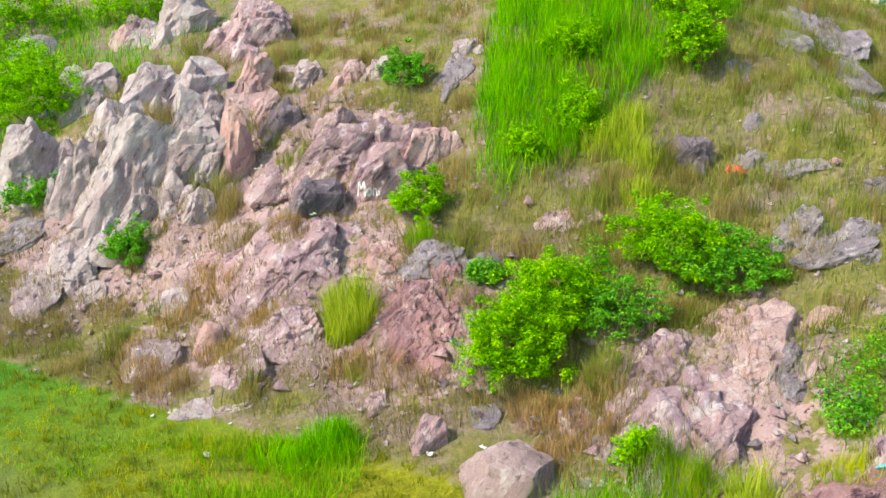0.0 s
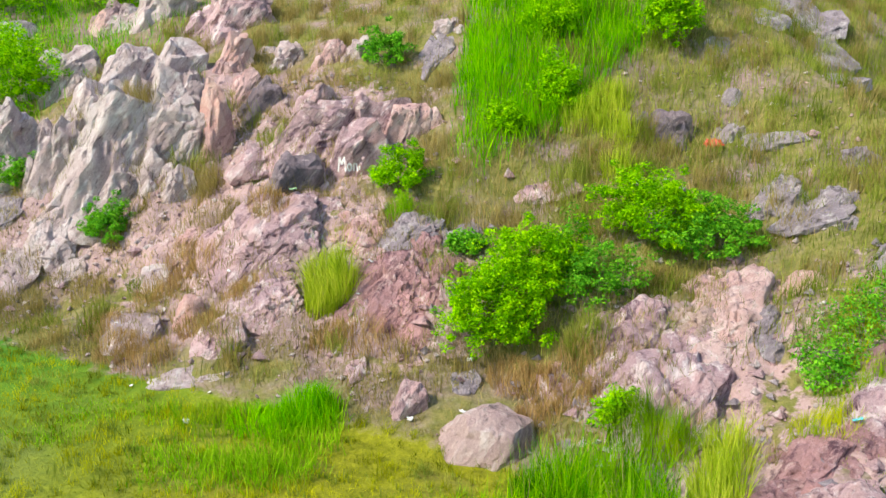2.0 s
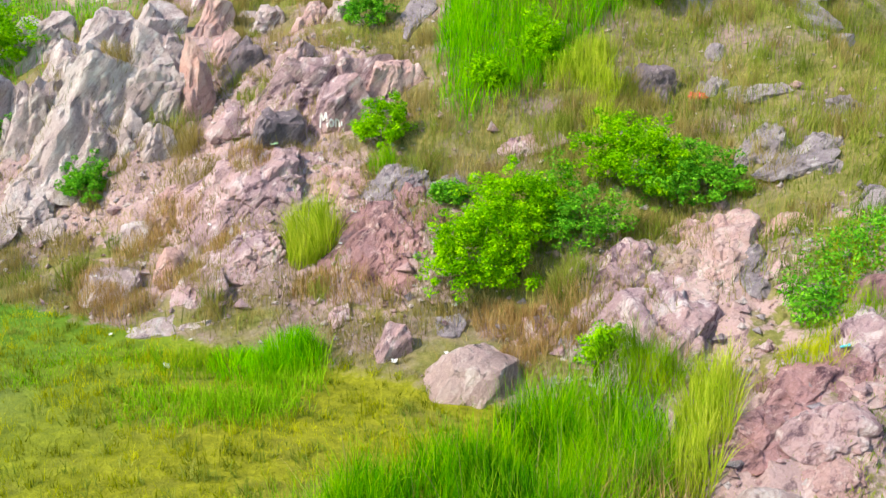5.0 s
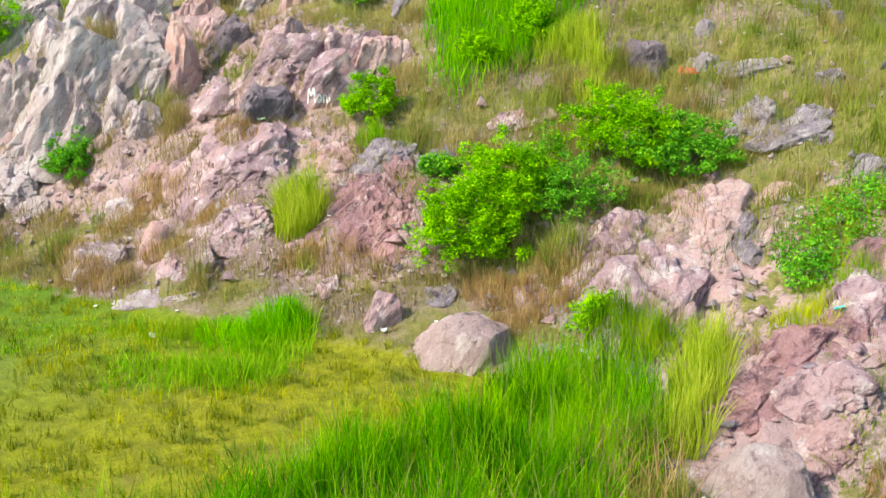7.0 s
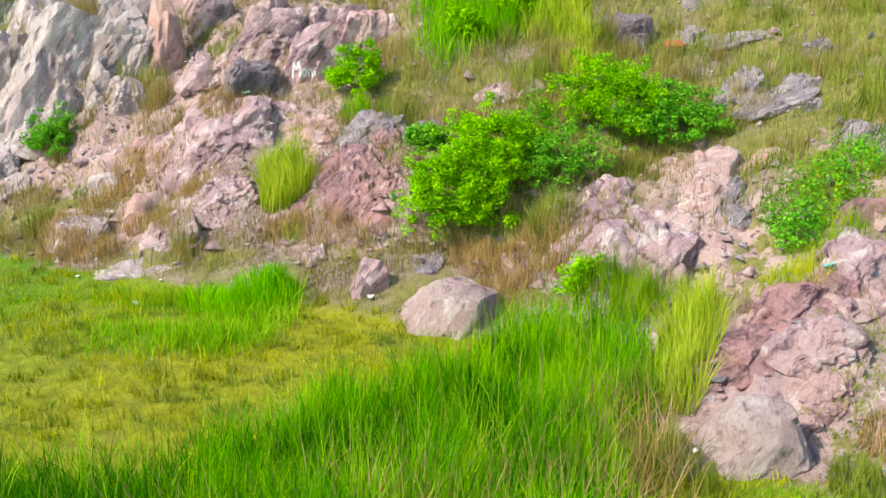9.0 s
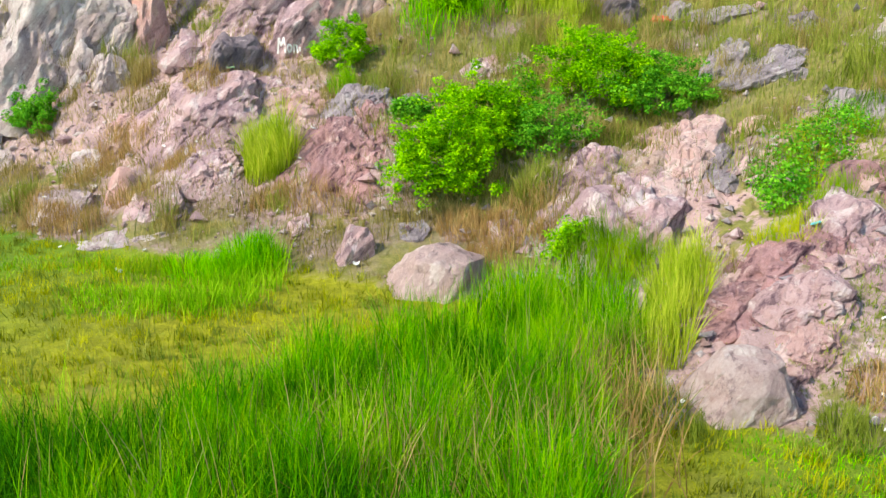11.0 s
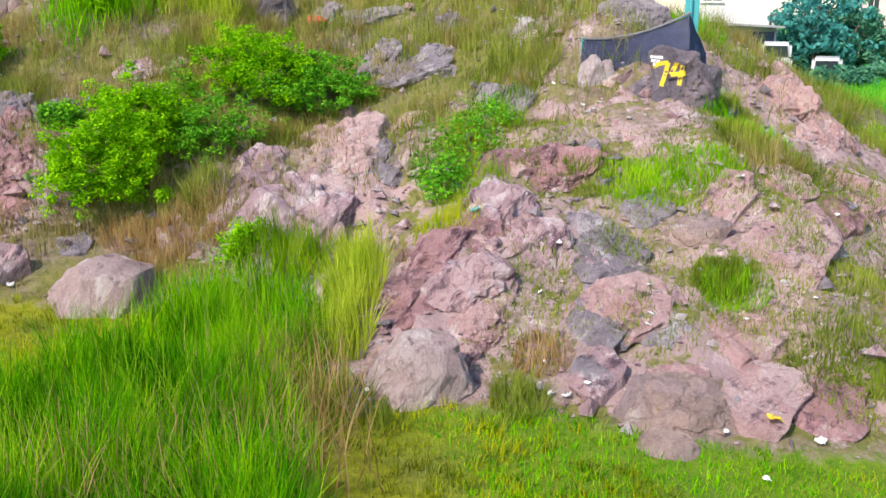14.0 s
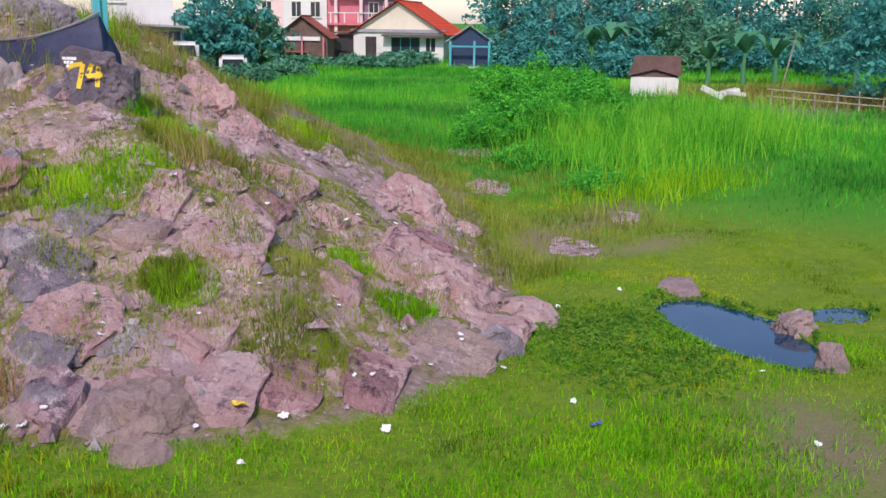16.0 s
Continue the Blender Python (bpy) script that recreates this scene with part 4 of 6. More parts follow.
rock("flat_rock", 21.43, 14.71, 0.73, 1.46, 2.34, 0.24, -55, 3, rock_pink, 632, 5, roll=2)
rock("flat_rock", 25.49, 18.25, 0.98, 1.68, 1.85, 0.24, -54, 3, rock_pink, 633, 5, roll=1)
rock("flat_rock", 9.44, 8.80, 1.68, 0.78, 1.25, 0.14, -47, 6, rock_brown, 634, 5, roll=25)
rock("flat_rock", 5.81, 8.30, 1.10, 0.55, 0.66, 0.10, -35, 13, rock_pink, 635, 5, roll=3)
rock("flat_rock", 7.18, 12.62, 2.93, 0.81, 0.77, 0.11, -29, 25, rock_grey, 636, 5, roll=3)
rock("flat_rock", 6.34, 10.51, 2.02, 0.77, 0.89, 0.12, -31, 12, rock_grey, 637, 5, roll=6)
rock("flat_rock", 6.21, 9.32, 1.62, 0.75, 0.70, 0.10, -33, 33, rock_grey, 638, 5, roll=4)
rock("flat_rock", 8.27, 9.56, 2.03, 0.68, 0.96, 0.11, -41, 17, rock_brown, 639, 5, roll=15)
rock("flat_rock", 9.57, 11.45, 2.75, 0.87, 1.24, 0.15, -40, 14, rock_brown, 640, 5, roll=22)
rock("flat_rock", 11.09, 11.45, 2.46, 0.77, 1.26, 0.14, -44, 11, rock_brown, 641, 4, roll=15)
rock("flat_rock", 10.13, 10.90, 2.38, 0.81, 1.19, 0.14, -43, 14, rock_rose, 642, 5, roll=28)
rock("flat_rock", 5.23, 9.08, 1.30, 0.62, 0.67, 0.10, -30, 24, rock_grey, 643, 5, roll=1)
rock("flat_rock", 13.28, 10.30, 1.36, 0.91, 1.46, 0.16, -52, -3, rock_rose, 644, 5, roll=28)
rock("flat_rock", 10.46, 9.81, 1.70, 0.78, 1.24, 0.14, -47, 5, rock_brown, 645, 5, roll=19)
rock("flat_rock", 8.32, 7.21, 0.96, 0.68, 1.08, 0.12, -49, 11, rock_brown, 646, 5, roll=15)
rock("rock_outcrop", -12.15, 27.10, 5.50, 1.79, 1.01, 1.26, 24, 5, rock_pale, 7, 4)
rock("rock_outcrop", -7.38, 28.49, 6.83, 2.85, 1.61, 1.93, 15, 8, rock_pink, 10, 5)
rock("rock_outcrop", -10.11, 30.27, 7.27, 2.38, 1.35, 1.51, 19, 5, rock_pale, 11, 4)
rock("boulder", -11.89, 30.47, 6.81, 1.34, 1.07, 0.97, 22, 10, rock_brown, 12, 4)
written_rock = rock("rock_outcrop", -2.93, 20.85, 4.0, 1.75, 0.95, 1.75, 8, 12, rock_pink, 22, 5, blocks=0)
rock("flat_rock", 6.62, 25.52, 7.49, 1.79, 2.14, 0.20, -15, 12, rock_grey, 61, 4)
rock("flat_rock", 8.51, 27.08, 7.30, 1.95, 1.67, 0.25, -18, 26, rock_grey, 62, 4)
rock("flat_rock", 7.59, 22.96, 6.17, 1.92, 3.09, 0.24, -18, 4, rock_grey, 63, 5)
rock("flat_rock", -1.33, 24.47, 6.67, 0.98, 3.06, 0.24, 3, 24, rock_grey, 72, 5)
rock("boulder", -14.92, 30.43, 6.35, 1.83, 1.46, 1.00, 26, 5, rock_grey, 76, 4)
painted_rock = rock("rock_outcrop", 9.22, 13.95, 3.85, 1.6, 1.0, 0.95, -33, 5, rock_dark, 108, 5, blocks=0, roll=6)
rock("flat_rock", 20.83, 10.43, 0.52, 1.07, 1.55, 0.17, -63, 2, rock_pink, 122, 4)
rock("flat_rock", 21.73, 14.65, 0.71, 0.99, 1.91, 0.19, -56, 2, rock_pale, 123, 4)
rock("flat_rock", 25.86, 18.28, 0.97, 1.72, 2.35, 0.21, -55, 3, rock_pale, 124, 4)


from mathutils.bvhtree import BVHTree
# ---- the tops of the rocks, for what grows and lies on them ----
corners, sides_ = [], []
for ob in [o for o in bpy.data.objects if o.type == "MESH" and o.name.split(".")[0] in ("rock_outcrop", "flat_rock", "boulder", "block")]:
    m = ob.parent.matrix_basis @ ob.matrix_basis if ob.parent else ob.matrix_basis
    base = len(corners)
    corners += [m @ v.co for v in ob.data.vertices]
    sides_ += [tuple(base + i for i in p.vertices) for p in ob.data.polygons]
rock_tops = BVHTree.FromPolygons(corners, sides_)


def top_of(x, y):
    """Height of whatever stone or ground is uppermost."""
    z = np.array(surface(x, y), float)
    for k in range(len(x)):
        hit = rock_tops.ray_cast(Vector((x[k], y[k], 30.0)), Vector((0, 0, -1)))[0]
        if hit:
            z[k] = max(z[k], hit.z)
    return z


def in_joints(x, y, reach=0.3, most=0.0):
    """Those points that lie in dips and joints of the stone, with their heights."""
    z = top_of(x, y)
    about = sum(top_of(x + reach * math.cos(a), y + reach * math.sin(a)) for a in (0.3, 1.87, 3.44, 5.01)) / 4
    k = z - about < most
    return x[k], y[k], z[k] - 0.02


# ---- paint on two rocks ----
def painted(name, rock_ob, strokes, across, eye, aim, material, label, width):
    """Strokes of paint that follow the rock's face: each runs through points (right, up), in units of across metres about aim."""
    me = rock_ob.data
    bvh = BVHTree.FromPolygons([rock_ob.matrix_basis @ v.co for v in me.vertices], [p.vertices[:] for p in me.polygons])
    ahead = (Vector(aim) - Vector(eye)).normalized()
    right = ahead.cross(Vector((0, 0, 1))).normalized()
    up = right.cross(ahead)
    bm = bmesh.new()
    for stroke in strokes:
        last = None
        for (ax, ay), (bx, by) in zip(stroke, stroke[1:]):
            n = max(2, int(math.hypot(bx - ax, by - ay) * across / 0.012))
            way = Vector((bx - ax, by - ay)).normalized()
            side = right * -way.y + up * way.x
            for k in range(n + 1):
                c = Vector(aim) + across * (right * (ax + (bx - ax) * k / n) + up * (ay + (by - ay) * k / n))
                pair = []
                for s in (-0.5, 0.5):
                    hit, normal, _, _ = bvh.ray_cast(c + side * s * width - ahead * 2, ahead)
                    pair.append(hit and bm.verts.new(hit - ahead * 0.006))
                if not all(pair):
                    last = None
                    continue
                if last and k:
                    bm.faces.new((last[0], pair[0], pair[1], last[1]))
                last = pair
    me2 = bpy.data.meshes.new(name)
    bm.to_mesh(me2)
    bm.free()
    me2.materials.append(material)
    return tagged(new(name, me2), label, "graffiti")


painted("graffiti", written_rock, [[(-0.52, -0.32), (-0.46, 0.36), (-0.36, 0.0), (-0.24, 0.36), (-0.18, -0.32)], [(-0.02, 0.06), (-0.10, -0.08), (-0.04, -0.28), (0.08, -0.24), (0.10, -0.04), (-0.02, 0.06)],
                                   [(0.20, -0.30), (0.20, 0.06), (0.32, 0.02), (0.36, -0.30)], [(0.46, -0.05), (0.46, -0.25)], [(0.52, -0.35), (0.56, -0.62)]],
        0.46, (0.05, 0, 8.2), (-2.97, 20.51, 4.42), paint_white, "white spray-painted letters on a pink rock face", 0.034)
# the yellow number: a seven and a four
painted("graffiti", painted_rock, [[(-0.50, 0.20), (-0.30, 0.30), (-0.02, 0.34), (-0.08, 0.05), (-0.20, -0.42)], [(0.26, 0.34), (0.08, -0.04), (0.30, -0.02), (0.55, 0.0)], [(0.44, 0.26), (0.36, -0.38)]],
        0.50, (0.0, -0.1, 5.1), (8.98, 13.9, 4.24), paint_yellow, "broad yellow spray paint numerals on a dark rock", 0.07)
painted("graffiti", painted_rock, [[(-0.62, 0.52), (-0.20, 0.50)], [(-0.58, 0.40), (-0.30, 0.38)], [(-0.52, 0.28), (-0.36, 0.28)]],
        0.50, (0.0, -0.1, 5.1), (8.98, 13.9, 4.24), paint_white, "faded white paint bars on a dark rock", 0.045)


# ---- bushes ----
B = "dense bright green leafy bush growing between the rocks"
bush("bush", -1.85, 19.6, 1.0, 0.84, 1.0, leaf_bright, 31, "small rounded bright green bush beside a painted rock", 0.042, 110, 38, 0.12)
bush("bush", 0.18, 15.75, 1.6, 1.3, 1.5, leaf_bright, 32, B, 0.040, 240, 48, 0.14)
bush("bush", 0.85, 16.6, 1.55, 1.2, 1.4, leaf_bright, 33, B, 0.040, 200, 46, 0.14)
bush("bush", 2.0, 16.3, 1.25, 0.9, 1.15, leaf_fresh, 34, "loose green bush with sparse leaves among dry grass", 0.042, 80, 28, 0.15)
bush("bush", 1.4, 16.9, 1.1, 0.8, 1.15, leaf_fresh, 38, "loose green bush with sparse leaves among dry grass", 0.045, 36, 26, 0.15)
bush("bush", 3.0, 17.75, 1.8, 1.4, 1.3, leaf_bright, 35, B, 0.040, 240, 46, 0.14)
bush("bush", 4.05, 17.35, 1.6, 1.2, 1.0, leaf_fresh, 36, "spreading deep green bush on the slope", 0.045, 130, 36, 0.14)
bush("bush", -8.37, 20.5, 0.95, 0.78, 0.8, leaf_fresh, 37, "small blue-green bush at the foot of the rock face", 0.045, 80, 36, 0.12)
for k, (x, y, w, d) in enumerate(((4.95, 13.35, 0.6, 0.6), (5.1, 13.75, 0.9, 0.8), (5.55, 14.2, 0.9, 0.9), (6.1, 14.5, 0.9, 0.8))):
    bush("bush", x, y, w, d, 0.42, leaf_fresh, 140 + k, "low loose green bush spreading between rock slabs", 0.042, 32, 17, 0.2)
bush("bush", -2.6, 24.2, 1.1, 0.9, 1.0, leaf_fresh, 39, "loose grey-green bush under the upper rocks", 0.055, 60, 32, 0.15)
bush("bush", -12.9, 25.8, 2.4, 1.8, 1.9, leaf_bright, 40, "large bright green bush beside the rock face", 0.06, 170, 34, 0.2)
bush("bush", 4.1, 23.6, 1.2, 1.1, 1.7, leaf_bright, 41, "upright green bush at the edge of tall grass", 0.055, 110, 34, 0.16)
bush("bush", 4.0, 25.4, 1.6, 1.4, 1.6, leaf_bright, 43, "upright green bush at the edge of tall grass", 0.055, 110, 34, 0.18)
bush("bush", -0.42, 17.8, 0.7, 0.55, 0.4, leaf_fresh, 44, "small dark green bush beside a grey boulder", 0.045, 50, 30, 0.11)
bush("bush", -11.3, 22.0, 1.0, 0.9, 0.7, leaf_fresh, 45, "small dark green bush below grey rocks", 0.05, 60, 32, 0.13)
bush("bush", 2.06, 13.6, 0.65, 0.5, 0.5, leaf_bright, 46, "slender green bush against a pink rock", 0.045, 60, 30, 0.12)
bush("bush", -14.5, 28.0, 2.2, 1.8, 1.5, leaf_bright, 28, "bright green bush beside the rock face", 0.06, 110, 32, 0.2)
bush("bush", 11.6, 31.5, 2.6, 2.0, 2.2, leaf_tree_light, 27, "dark blue-green bush on the top of the slope", 0.08, 120, 30, 0.26)
bush("bush", 13.6, 31.0, 2.8, 2.0, 2.4, leaf_tree_light, 26, "dark blue-green bush on the top of the slope", 0.08, 120, 30, 0.26)
bush("bush", -16.0, 31.5, 3.2, 2.4, 2.0, leaf_bright, 47, "large bright green bush on the far slope", 0.07, 170, 30, 0.26)
bush("bush", -12.0, 31.5, 2.6, 2.4, 1.6, leaf_bright, 48, "large bright green bush on the far slope", 0.07, 130, 30, 0.26)
bush("bush", 1.5, 21.9, 0.9, 0.8, 1.1, leaf_bright, 49, "bright green leafy bush inside tall grass", 0.05, 110, 32, 0.17)
bush("bush", 1.4, 24.2, 1.3, 1.1, 0.95, leaf_bright, 50, "bright green leafy bush inside tall grass", 0.05, 110, 32, 0.17)
bush("bush", 0.3, 20.9, 0.8, 0.65, 0.65, leaf_bright, 29, "bright green leafy bush inside tall grass", 0.05, 70, 32, 0.15)

# ---- single grass tufts ----
tuft("grass_tuft", -2.87, 17.2, 0.48, 1.35, 1100, grass_pale, 51, "upright yellow-green grass tuft among pale rocks", 0.014, 0.34)
tuft("grass_tuft", -2.7, 14.3, 0.5, 0.75, 650, grass_lush, 52, "bright green grass tuft at the foot of the slope", 0.014, 0.4)
tuft("grass_tuft", -3.4, 14.0, 0.6, 0.5, 550, grass_lush, 53, "low green grass tuft at the foot of the slope", 0.014, 0.5)
tuft("grass_tuft", -4.2, 14.0, 0.6, 0.35, 450, grass_green_short, 54, "low green grass tuft at the edge of the turf", 0.014, 0.6)
tuft("grass_tuft", -1.75, 19.0, 0.3, 0.6, 260, grass_yellow, 55, "yellow-green grass under a small bush", 0.012, 0.4)
tuft("grass_tuft", 2.0, 21.3, 0.5, 0.95, 420, grass_pale, 73, "yellow-green tall grass at the edge of the lush patch", 0.015, 0.35)
tuft("grass_tuft", 2.6, 21.9, 0.5, 0.95, 420, grass_pale, 74, "yellow-green tall grass at the edge of the lush patch", 0.015, 0.35)
tuft("grass_tuft", 2.7, 20.9, 0.45, 0.85, 380, grass_pale, 75, "yellow-green tall grass at the edge of the lush patch", 0.015, 0.35)
tuft("grass_tuft", 2.6, 19.6, 0.4, 0.8, 320, grass_pale, 76, "yellow-green tall grass above a bush", 0.015, 0.35)
tuft("grass_tuft", 2.25, 9.5, 0.5, 0.6, 300, grass_olive, 77, "brown dry grass at the edge of tall green grass", 0.012, 0.45)
tuft("grass_tuft", 2.0, 10.6, 0.5, 0.8, 420, grass_olive, 78, "olive dry grass at the edge of tall green grass", 0.012, 0.45)
tuft("grass_tuft", 3.05, 11.5, 0.4, 1.05, 500, grass_pale, 56, "tall pale yellow-green grass tuft beside the ridge", 0.013, 0.3)
tuft("grass_tuft", 2.7, 10.8, 0.4, 0.9, 420, grass_pale, 57, "tall pale yellow-green grass tuft beside the ridge", 0.013, 0.35)
tuft("grass_tuft", 3.35, 12.3, 0.35, 0.9, 350, grass_pale, 58, "tall pale yellow-green grass tuft beside the ridge", 0.013, 0.35)
tuft("grass_tuft", 4.25, 9.0, 0.35, 0.5, 420, grass_olive, 59, "olive grass tuft beside a large pale boulder", 0.010, 0.5)
tuft("grass_tuft", 2.6, 9.0, 0.4, 0.35, 300, grass_olive, 60, "olive grass tuft in front of a pale boulder", 0.010, 0.5)
tuft("grass_tuft", 7.35, 9.6, 0.42, 0.3, 700, grass_yellow, 61, "small bright green grass tuft between slabs", 0.010, 0.5)
tuft("grass_tuft", 10.1, 8.35, 0.5, 0.32, 700, grass_lush, 62, "small green grass tuft between slabs", 0.011, 0.5)
tuft("grass_tuft", 7.6, 12.2, 0.8, 0.2, 1100, grass_yellow, 63, "low yellow-green grass patch on a ledge", 0.012, 0.6)
tuft("grass_tuft", 8.3, 12.1, 0.6, 0.2, 800, grass_yellow, 64, "low yellow-green grass patch on a ledge", 0.012, 0.6)
tuft("grass_tuft", 9.7, 13.7, 0.6, 0.35, 500, grass_lush, 65, "green grass tuft below a dark painted rock", 0.013, 0.5)
tuft("grass_tuft", 10.3, 13.2, 0.5, 0.35, 400, grass_lush, 66, "green grass tuft below a dark painted rock", 0.013, 0.5)
tuft("grass_tuft", 9.7, 12.3, 0.7, 0.5, 600, grass_dry, 67, "dry straw-coloured grass tuft on the ridge", 0.012, 0.5)
tuft("grass_tuft", 10.4, 12.4, 0.6, 0.45, 500, grass_olive, 68, "olive grass tuft on the ridge", 0.012, 0.5)
tuft("grass_tuft", 12.0, 16.2, 0.7, 0.5, 500, grass_olive, 69, "green grass tuft on the crest of the ridge", 0.013, 0.5)
tuft("grass_tuft", 11.6, 17.2, 0.6, 0.5, 450, grass_lush, 70, "green grass tuft on the crest of the ridge", 0.013, 0.5)
tuft("grass_tuft", 7.6, 16.6, 0.7, 0.8, 600, grass_olive, 71, "tall olive grass tuft on the upper slope", 0.014, 0.4)
tuft("grass_tuft", 9.0, 9.3, 0.5, 0.3, 600, grass_olive, 72, "small green grass tuft between slabs", 0.011, 0.6)
for k, (x, y, r, h) in enumerate(((-6.8, 22.0, 0.6, 0.65), (-6.4, 21.4, 0.5, 0.6), (-8.1, 22.4, 0.4, 0.5), (-4.7, 21.8, 0.6, 0.5), (-4.2, 21.9, 0.5, 0.45), (-3.6, 23.7, 0.7, 0.5),
                                  (-2.9, 23.6, 0.7, 0.5), (-5.6, 20.1, 0.6, 0.5), (2.3, 20.1, 0.5, 0.7), (1.7, 19.5, 0.5, 0.7), (0.0, 18.6, 0.6, 0.5), (0.6, 18.4, 0.5, 0.5), (-0.9, 18.7, 0.5, 0.5),
                                  (-1.2, 20.7, 0.5, 0.7), (3.0, 16.7, 0.4, 0.5), (1.7, 15.4, 0.4, 0.6), (-8.1, 19.0, 0.5, 0.5))):
    tuft("grass_tuft", x, y, r, h, 420, grass_dry if k % 3 else grass_olive, 80 + k, "dry olive and straw-coloured grass tuft among rocks", 0.010, 0.5)
for k, (x, y, r, h) in enumerate(((4.6, 12.4, 0.5, 0.4), (5.3, 13.2, 0.6, 0.4), (5.2, 14.2, 0.6, 0.45), (6.1, 14.6, 0.6, 0.4), (6.7, 15.5, 0.6, 0.4), (2.2, 13.1, 0.4, 0.8), (2.6, 12.6, 0.4, 0.9))):
    tuft("grass_tuft", x, y, r, h, 420, grass_green_short, 130 + k, "loose green grass tuft between rocks", 0.011, 0.5)
for k, (x, y, r, h) in enumerate(((-6.5, 18.5, 0.6, 0.5), (-6.0, 16.1, 0.6, 0.45), (-6.6, 16.4, 0.5, 0.4), (0.5, 15.0, 0.45, 0.5), (0.9, 14.8, 0.4, 0.5), (1.6, 15.2, 0.4, 0.5), (-6.2, 19.4, 0.5, 0.5), (-2.7, 16.2, 0.4, 0.4), (-2.0, 16.0, 0.5, 0.45), (4.8, 9.6, 0.35, 0.35), (-5.2, 16.9, 0.5, 0.4), (-4.6, 17.6, 0.45, 0.4), (-7.2, 17.4, 0.5, 0.4), (-5.6, 18.9, 0.5, 0.45), (-4.4, 19.1, 0.45, 0.4), (0.9, 14.1, 0.4, 0.45), (1.5, 14.3, 0.4, 0.4))):
    tuft("grass_tuft", x, y, r, h, 420, grass_rust, 110 + k, "rusty brown dry grass tuft among rocks", 0.010, 0.5)


for k, (x, y, r, h) in enumerate(((7.85, 12.04, 0.75, 0.24), (8.1, 8.6, 0.55, 0.2), (7.33, 9.79, 0.4, 0.28), (7.5, 12.3, 0.6, 0.26), (9.99, 12.48, 0.6, 0.4), (10.13, 8.38, 0.4, 0.28), (8.5, 12.0, 0.6, 0.22), (7.73, 8.41, 0.45, 0.18), (9.5, 12.6, 0.5, 0.38),
                                  (10.36, 9.55, 0.35, 0.18), (6.89, 12.56, 0.4, 0.22), (10.3, 14.1, 0.55, 0.35), (15.46, 15.96, 0.8, 0.45), (14.6, 15.2, 0.6, 0.4), (8.07, 7.99, 0.35, 0.16))):
    tuft("grass_tuft", x, y, r, h, 900, (grass_yellow, grass_olive, grass_ledge)[k % 3], 160 + k, "soft olive green grass patch filling a gap between slabs", 0.012, 0.6)


# ---- litter ----
def scrap(material, seed, size, label):
    """A crumpled piece of plastic film or paper."""
    rng = np.random.default_rng(seed)
    bm = bmesh.new()
    bmesh.ops.create_grid(bm, x_segments=5, y_segments=5, size=0.5)
    for v in bm.verts:
        v.co *= 1 + 0.15 * rng.normal() * (v.co.length > 0.4) - 0.25 * (v.co.length > 0.6)
        v.co.z = 0.30 * rng.uniform(0, 1) + 0.12
        v.co *= size
    made = bmesh.ops.extrude_face_region(bm, geom=bm.faces[:])
    for e in made["geom"]:
        if isinstance(e, bmesh.types.BMVert):
            e.co.z += 0.006
    return tagged(part("litter_scrap", bm, material), label, "litter", "litter on the slope")


def strew(first, spots, seed):
    rng = random.Random(seed)
    for k, (x, y) in enumerate(spots):
        m = pose(x, y, float(top_of(np.array([x]), np.array([y]))[0]) + 0.02, rng.uniform(-25, 25), rng.uniform(-25, 25), rng.uniform(0, 360))
        if k:
            copy_thing(first, m)
        else:
            first.matrix_world = m


W = "small crumpled white plastic scrap lying on the ground"
strew(scrap(plastic_white, 1, 0.102, W), [(-4.6, 13.9), (-1.1, 14.1), (-0.3, 14.2), (-0.2, 15.5), (-2.15, 17.5), (6.9, 7.35), (7.55, 6.45), (4.8, 8.9), (8.6, 11.3), (5.7, 11.1)], 1)
strew(scrap(plastic_white, 2, 0.061, W), [(-4.4, 18.1), (-5.0, 18.1), (-7.1, 17.8), (-6.9, 17.1), (-2.3, 16.9), (-4.5, 14.9), (-5.9, 15.1), (-4.4, 15.8), (4.6, 9.2), (2.7, 9.5), (6.1, 9.4), (6.0, 9.3), (9.5, 10.1), (9.9, 10.8), (11.8, 10.7), (11.8, 9.9)], 2)
strew(scrap(plastic_white, 3, 0.054, W), [(10.9, 10.2), (8.9, 8.4), (9.6, 7.9), (8.0, 7.3), (8.2, 7.2), (9.3, 7.2), (10.1, 7.3), (7.1, 12.5), (8.0, 11.6), (7.2, 9.1), (7.9, 7.9), (6.0, 7.7), (4.8, 9.5), (5.2, 10.5), (6.3, 9.8), (8.1, 9.0)], 3)
strew(scrap(plastic_white, 4, 0.075, W), [(7.7, 14.4), (7.6, 15.3), (9.8, 5.4), (13.4, 8.1), (13.6, 7.9), (15.4, 7.7), (10.2, 6.7), (10.2, 7.4), (8.2, 7.2), (11.9, 10.8), (11.3, 10.5), (7.7, 14.0), (10.4, 2.7), (12.6, 4.1), (5.9, 6.9), (7.9, 14.2), (4.65, 9.0), (5.0, 8.85)], 4)
strew(scrap(plastic_red, 5, 0.34, "bright red plastic bag caught in dry grass"), [(4.65, 20.6)], 5)
strew(scrap(plastic_cyan, 6, 0.13, "small cyan plastic scrap on a brown rock"), [(4.95, 12.1)], 6)
strew(scrap(plastic_yellow, 7, 0.17, "yellow and white plastic wrapper on the turf"), [(6.5, 7.6)], 7)
strew(scrap(plastic_blue, 8, 0.13, "small blue plastic scrap on the turf"), [(9.3, 4.8)], 8)
